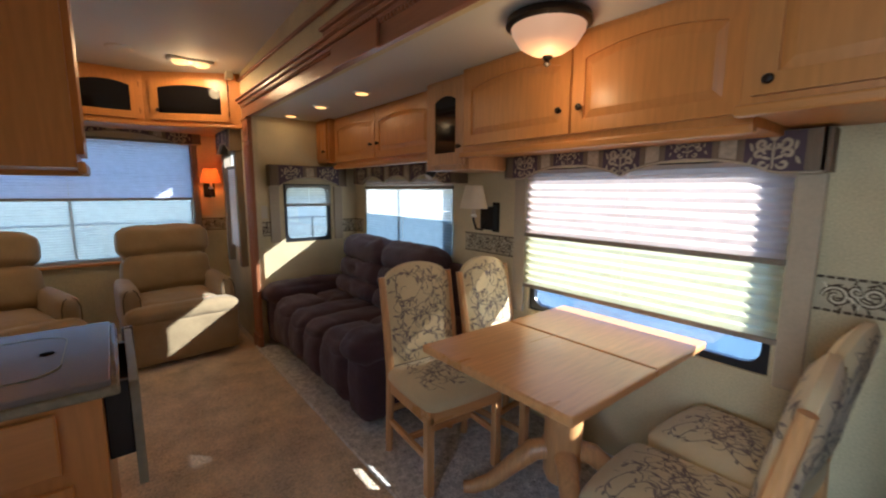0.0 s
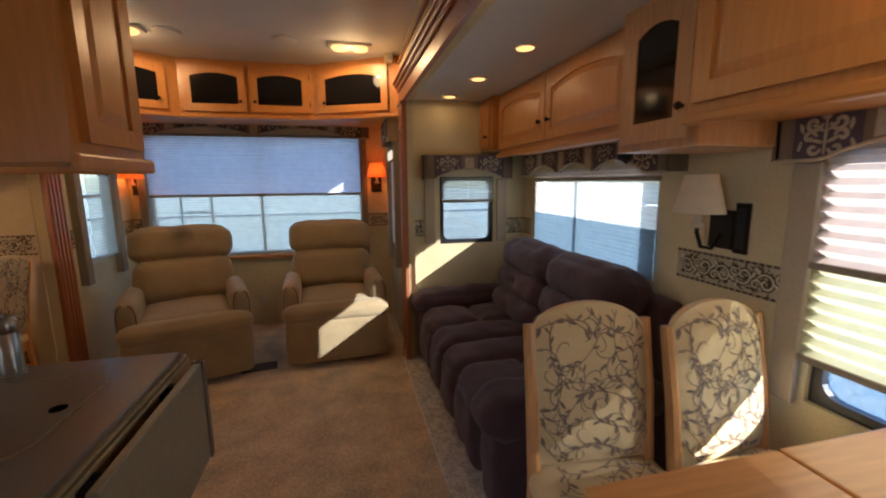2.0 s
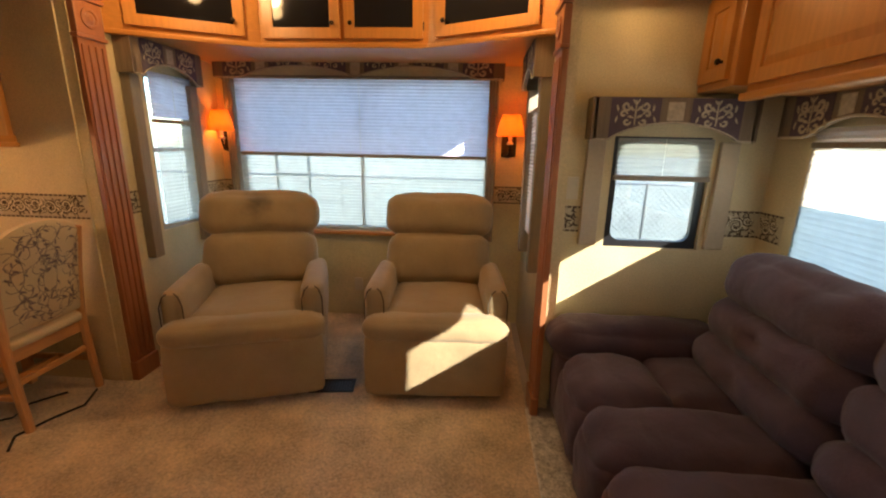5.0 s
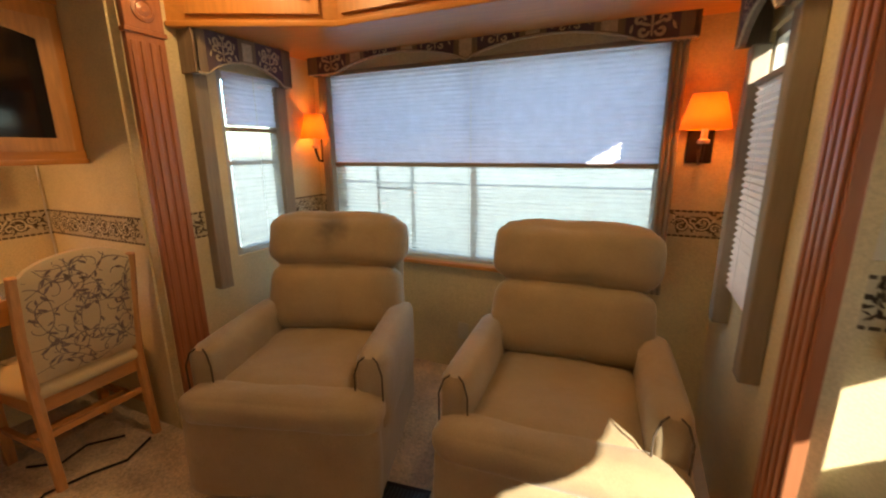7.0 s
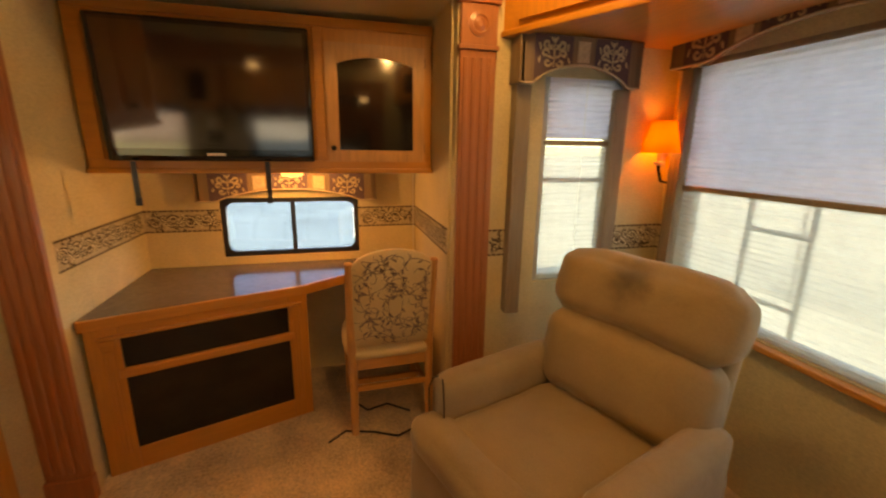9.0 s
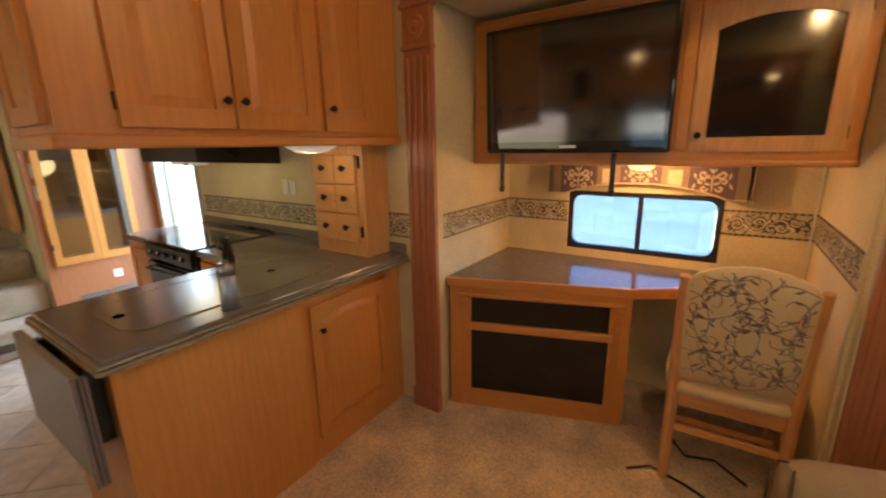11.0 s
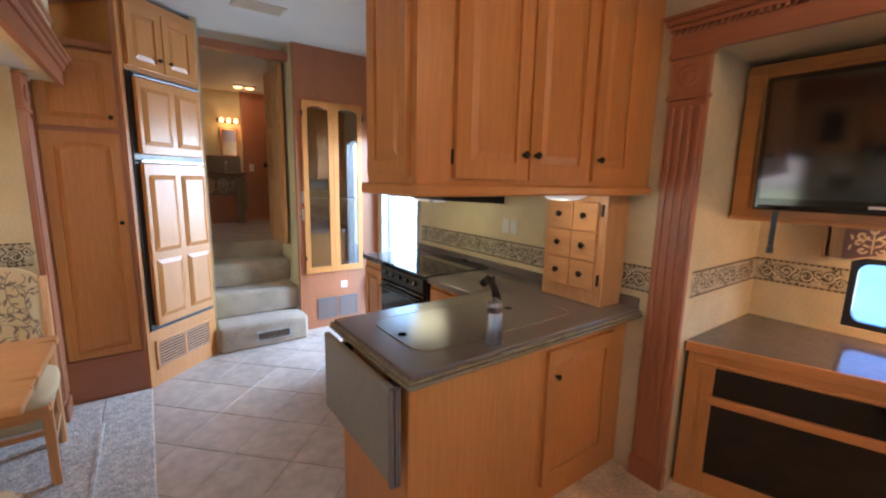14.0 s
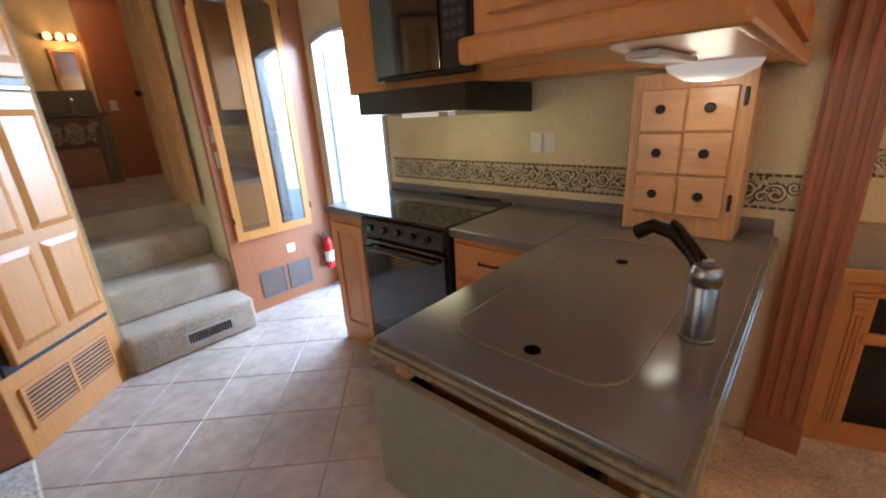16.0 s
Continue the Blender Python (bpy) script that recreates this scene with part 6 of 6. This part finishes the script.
def twin_light(x, y, watts=1.15):
    z = roof_z(y)
    ob = thing("ceiling_twin_light", "white twin ceiling light with two lit lenses", "light", pose(x, y, z, -3.3), "twin ceiling lights")
    part("base", boxes((-0.16, 0.16, -0.06, 0.06, -0.022, 0.004), bevel=0.010, seg=3), WHITE, ob, smooth=True)
    for s in (-1, 1):
        part("lens", lathe(bmesh.new(), [(0.02, -0.045), (0.05, -0.035), (0.06, -0.021)], 20), GLOW, ob, m=pose(s * 0.078, 0, 0), smooth=True)
    downlight("bulb_ceiling", (x, y, z - 0.06), watts)
    bulb("bulb_lens", (x, y, z - 0.13), watts * 0.22, size=0.05)
    return ob


twin_light(1.37, 5.56)
twin_light(-0.12, 5.49)
twin_light(0.13, -1.9, 0.2)
for x, y in ((0.168, 5.52), (0.91, 5.54), (1.005, 1.66)):
    s = thing("ceiling_speaker", "flush round white ceiling speaker", "speaker", pose(x, y, roof_z(y), -3.3), "round ceiling speakers")
    part("ring", lathe(bmesh.new(), [(0.075, -0.010), (0.085, -0.006), (0.085, 0.003), (0.05, 0.003)], 28), WHITE, s, smooth=True)
    part("grille", lathe(bmesh.new(), [(0.02, -0.012), (0.07, -0.0105), (0.074, -0.006)], 28), CEIL, s, smooth=True)
sd = thing("smoke_detector", "small cream detector box on the ceiling", "detector", pose(1.675, 5.70, roof_z(5.7), -3.3))
part("box", boxes((-0.03, 0.03, -0.04, 0.04, -0.06, 0.002), bevel=0.008), CREAM, sd)
av = thing("ceiling_vent", "cream rectangular ceiling register", "vent", pose(0.634, 1.45, roof_z(1.45), -3.3))
part("frame", boxes((-0.17, 0.17, -0.10, 0.10, -0.010, 0.002), bevel=0.005), CREAM, av)
for i in range(9):
    part("slat", boxes((-0.15, 0.15, -0.085 + 0.019 * i, -0.075 + 0.019 * i, -0.014, -0.008), bevel=0.002), CREAM, av)
ac = thing("air_conditioner", "white ceiling air conditioner grille", "air conditioner", pose(0.42, 2.62, roof_z(2.62), -3.3))
part("shroud", boxes((-0.28, 0.28, -0.25, 0.25, -0.04, 0.004), bevel=0.02, seg=3), WHITE, ac, smooth=True)
for i in range(12):
    part("slat", boxes((-0.2, 0.2, -0.20 + 0.034 * i, -0.182 + 0.034 * i, -0.045, -0.038), bevel=0.002), WHITE, ac)
rl = thing("reading_light", "black swivel reading light under the overhead cabinet", "lamp", pose(2.55, 3.86, 1.655))
part("mount", boxes((-0.05, 0.05, -0.04, 0.04, -0.02, 0.0), bevel=0.008), BLACK, rl)
part("head", lathe(bmesh.new(), [(0.016, -0.05), (0.03, -0.035), (0.034, 0.03), (0.03, 0.045)], 16), BLACK, rl, m=pose(-0.02, 0, -0.075, 0, 35), smooth=True)
part("lens", lathe(bmesh.new(), [(0.026, -0.002), (0.026, 0.002)], 16), WHITE, rl, m=pose(-0.02, 0, -0.075, 0, 35) @ pose(0, 0, -0.052))
fvn = thing("floor_register", "brown metal floor register between the recliners", "vent", pose(0.56, 5.56, 0.006, 0, 0, 8))
part("frame", boxes((-0.13, 0.13, -0.07, -0.055, 0, 0.005), (-0.13, 0.13, 0.055, 0.07, 0, 0.005), (-0.13, -0.115, -0.055, 0.055, 0, 0.005), (0.115, 0.13, -0.055, 0.055, 0, 0.005), bevel=0.001), BRONZE, fvn)
part("well", boxes((-0.115, 0.115, -0.055, 0.055, 0, 0.001), bevel=0), BLACK, fvn)
for i in range(14):
    part("slat", boxes((-0.108 + 0.0165 * i, -0.101 + 0.0165 * i, -0.055, 0.055, 0.001, 0.004), bevel=0.0005), BRONZE, fvn)
for place in ((pose(0.42, YB - 0.001, 0.28)), (pose(1.86, 5.549, 1.24)),):
    o = thing("wall_outlet", "cream plastic plate on the wallpaper", "outlet", place)
    part("plate", boxes((-0.035, 0.035, -0.007, 0, -0.057, 0.057), bevel=0.003), CREAM, o)

# ---- outside ----
ld = thing("rear_ladder", "white roof ladder outside the rear window", "ladder", pose(-0.18, YB + 0.20, -0.4))
for x in (-0.14, 0.14):
    part("rail", tube(bmesh.new(), [(x, 0, 0), (x, 0, 3.2)], 0.014, 8), WHITE, ld)
for i in range(9):
    part("rung", tube(bmesh.new(), [(-0.14, 0, 0.25 + 0.33 * i), (0.14, 0, 0.25 + 0.33 * i)], 0.012, 8), WHITE, ld)

fn = thing("chain_link_fence", "grey chain-link fence beyond the camper", "fence", pose(-6, 12.5, -1.0))
for i in range(9):
    part("post", tube(bmesh.new(), [(2.2 * i, 0, 0), (2.2 * i, 0, 1.75)], 0.03, 8), STEEL, fn)
part("top_rail", tube(bmesh.new(), [(0, 0, 1.72), (17.6, 0, 1.72)], 0.022, 8), STEEL, fn)
bm = bmesh.new()
for i in range(-14, 142):
    for s in (-1, 1):
        p0, p1 = max(0.0, 0.125 * i), min(17.6, 0.125 * i + 1.7)
        if p1 > p0:
            q0, q1 = (p0 - 0.125 * i), (p1 - 0.125 * i)
            ribbon(bm, [(p0, q0 if s > 0 else 1.7 - q0), (p1, q1 if s > 0 else 1.7 - q1)], 0.008, 0.0, False)
tagged(part("wire_mesh", bm, STEEL, fn), kind="stuff")

# ---- floor tiles, laid on the diagonal ----
def clipped(pts, x0, x1, y0, y1):
    """The part of a convex outline inside a rectangle."""
    for axis, lim, sign in ((0, x0, 1), (0, x1, -1), (1, y0, 1), (1, y1, -1)):
        out = []
        for p, q in zip(pts, pts[1:] + pts[:1]):
            a, b = sign * (p[axis] - lim), sign * (q[axis] - lim)
            if a >= 0:
                out.append(p)
            if a * b < 0:
                f = a / (a - b)
                out.append((p[0] + (q[0] - p[0]) * f, p[1] + (q[1] - p[1]) * f))
        pts = out
    return pts


def tile_slab(pts, rim=0.003):
    """A slab with a small chamfer round its upper edge, top at z = 0."""
    bm = bmesh.new()
    cx, cy = sum(p[0] for p in pts) / len(pts), sum(p[1] for p in pts) / len(pts)
    rows = [[bm.verts.new((cx + (x - cx) * f, cy + (y - cy) * f, z)) for x, y in pts] for f, z in ((1.0, -0.006), (1.0, -0.0022), (1 - rim / 0.17, 0.0))]
    k = len(pts)
    for a, b in zip(rows, rows[1:]):
        for i in range(k):
            bm.faces.new((a[i], a[(i + 1) % k], b[(i + 1) % k], b[i]))
    bm.faces.new(rows[-1])
    return bm


TD = 0.247 - 0.0028  # half a tile's diagonal, less the joint
whole = mesh_of("tile", tile_slab([(TD, 0), (0, TD), (-TD, 0), (0, -TD)]), TILE)
for i in range(-3, 10):
    for j in range(-6, 8):
        s_, d_ = 2.215 + 0.494 * (i - 3), 0.525 + 0.494 * j
        cx, cy = (s_ - d_) / 2, (s_ + d_) / 2
        pts = clipped([(cx + TD, cy), (cx, cy + TD), (cx - TD, cy), (cx, cy - TD)], XL, 1.452, 0.62, 3.058)
        if len(pts) < 3 or max(p[0] for p in pts) - min(p[0] for p in pts) < 0.02 or max(p[1] for p in pts) - min(p[1] for p in pts) < 0.02:
            continue
        if len(pts) == 4 and all(abs(math.hypot(x - cx, y - cy) - TD) < 1e-6 for x, y in pts):
            t, place = new("tile", whole), pose(cx, cy, 0)
        else:
            t, place = new("tile", mesh_of("tile", tile_slab(pts), TILE)), pose(0, 0, 0)
        t.parent = floor_ob
        t.matrix_basis = place
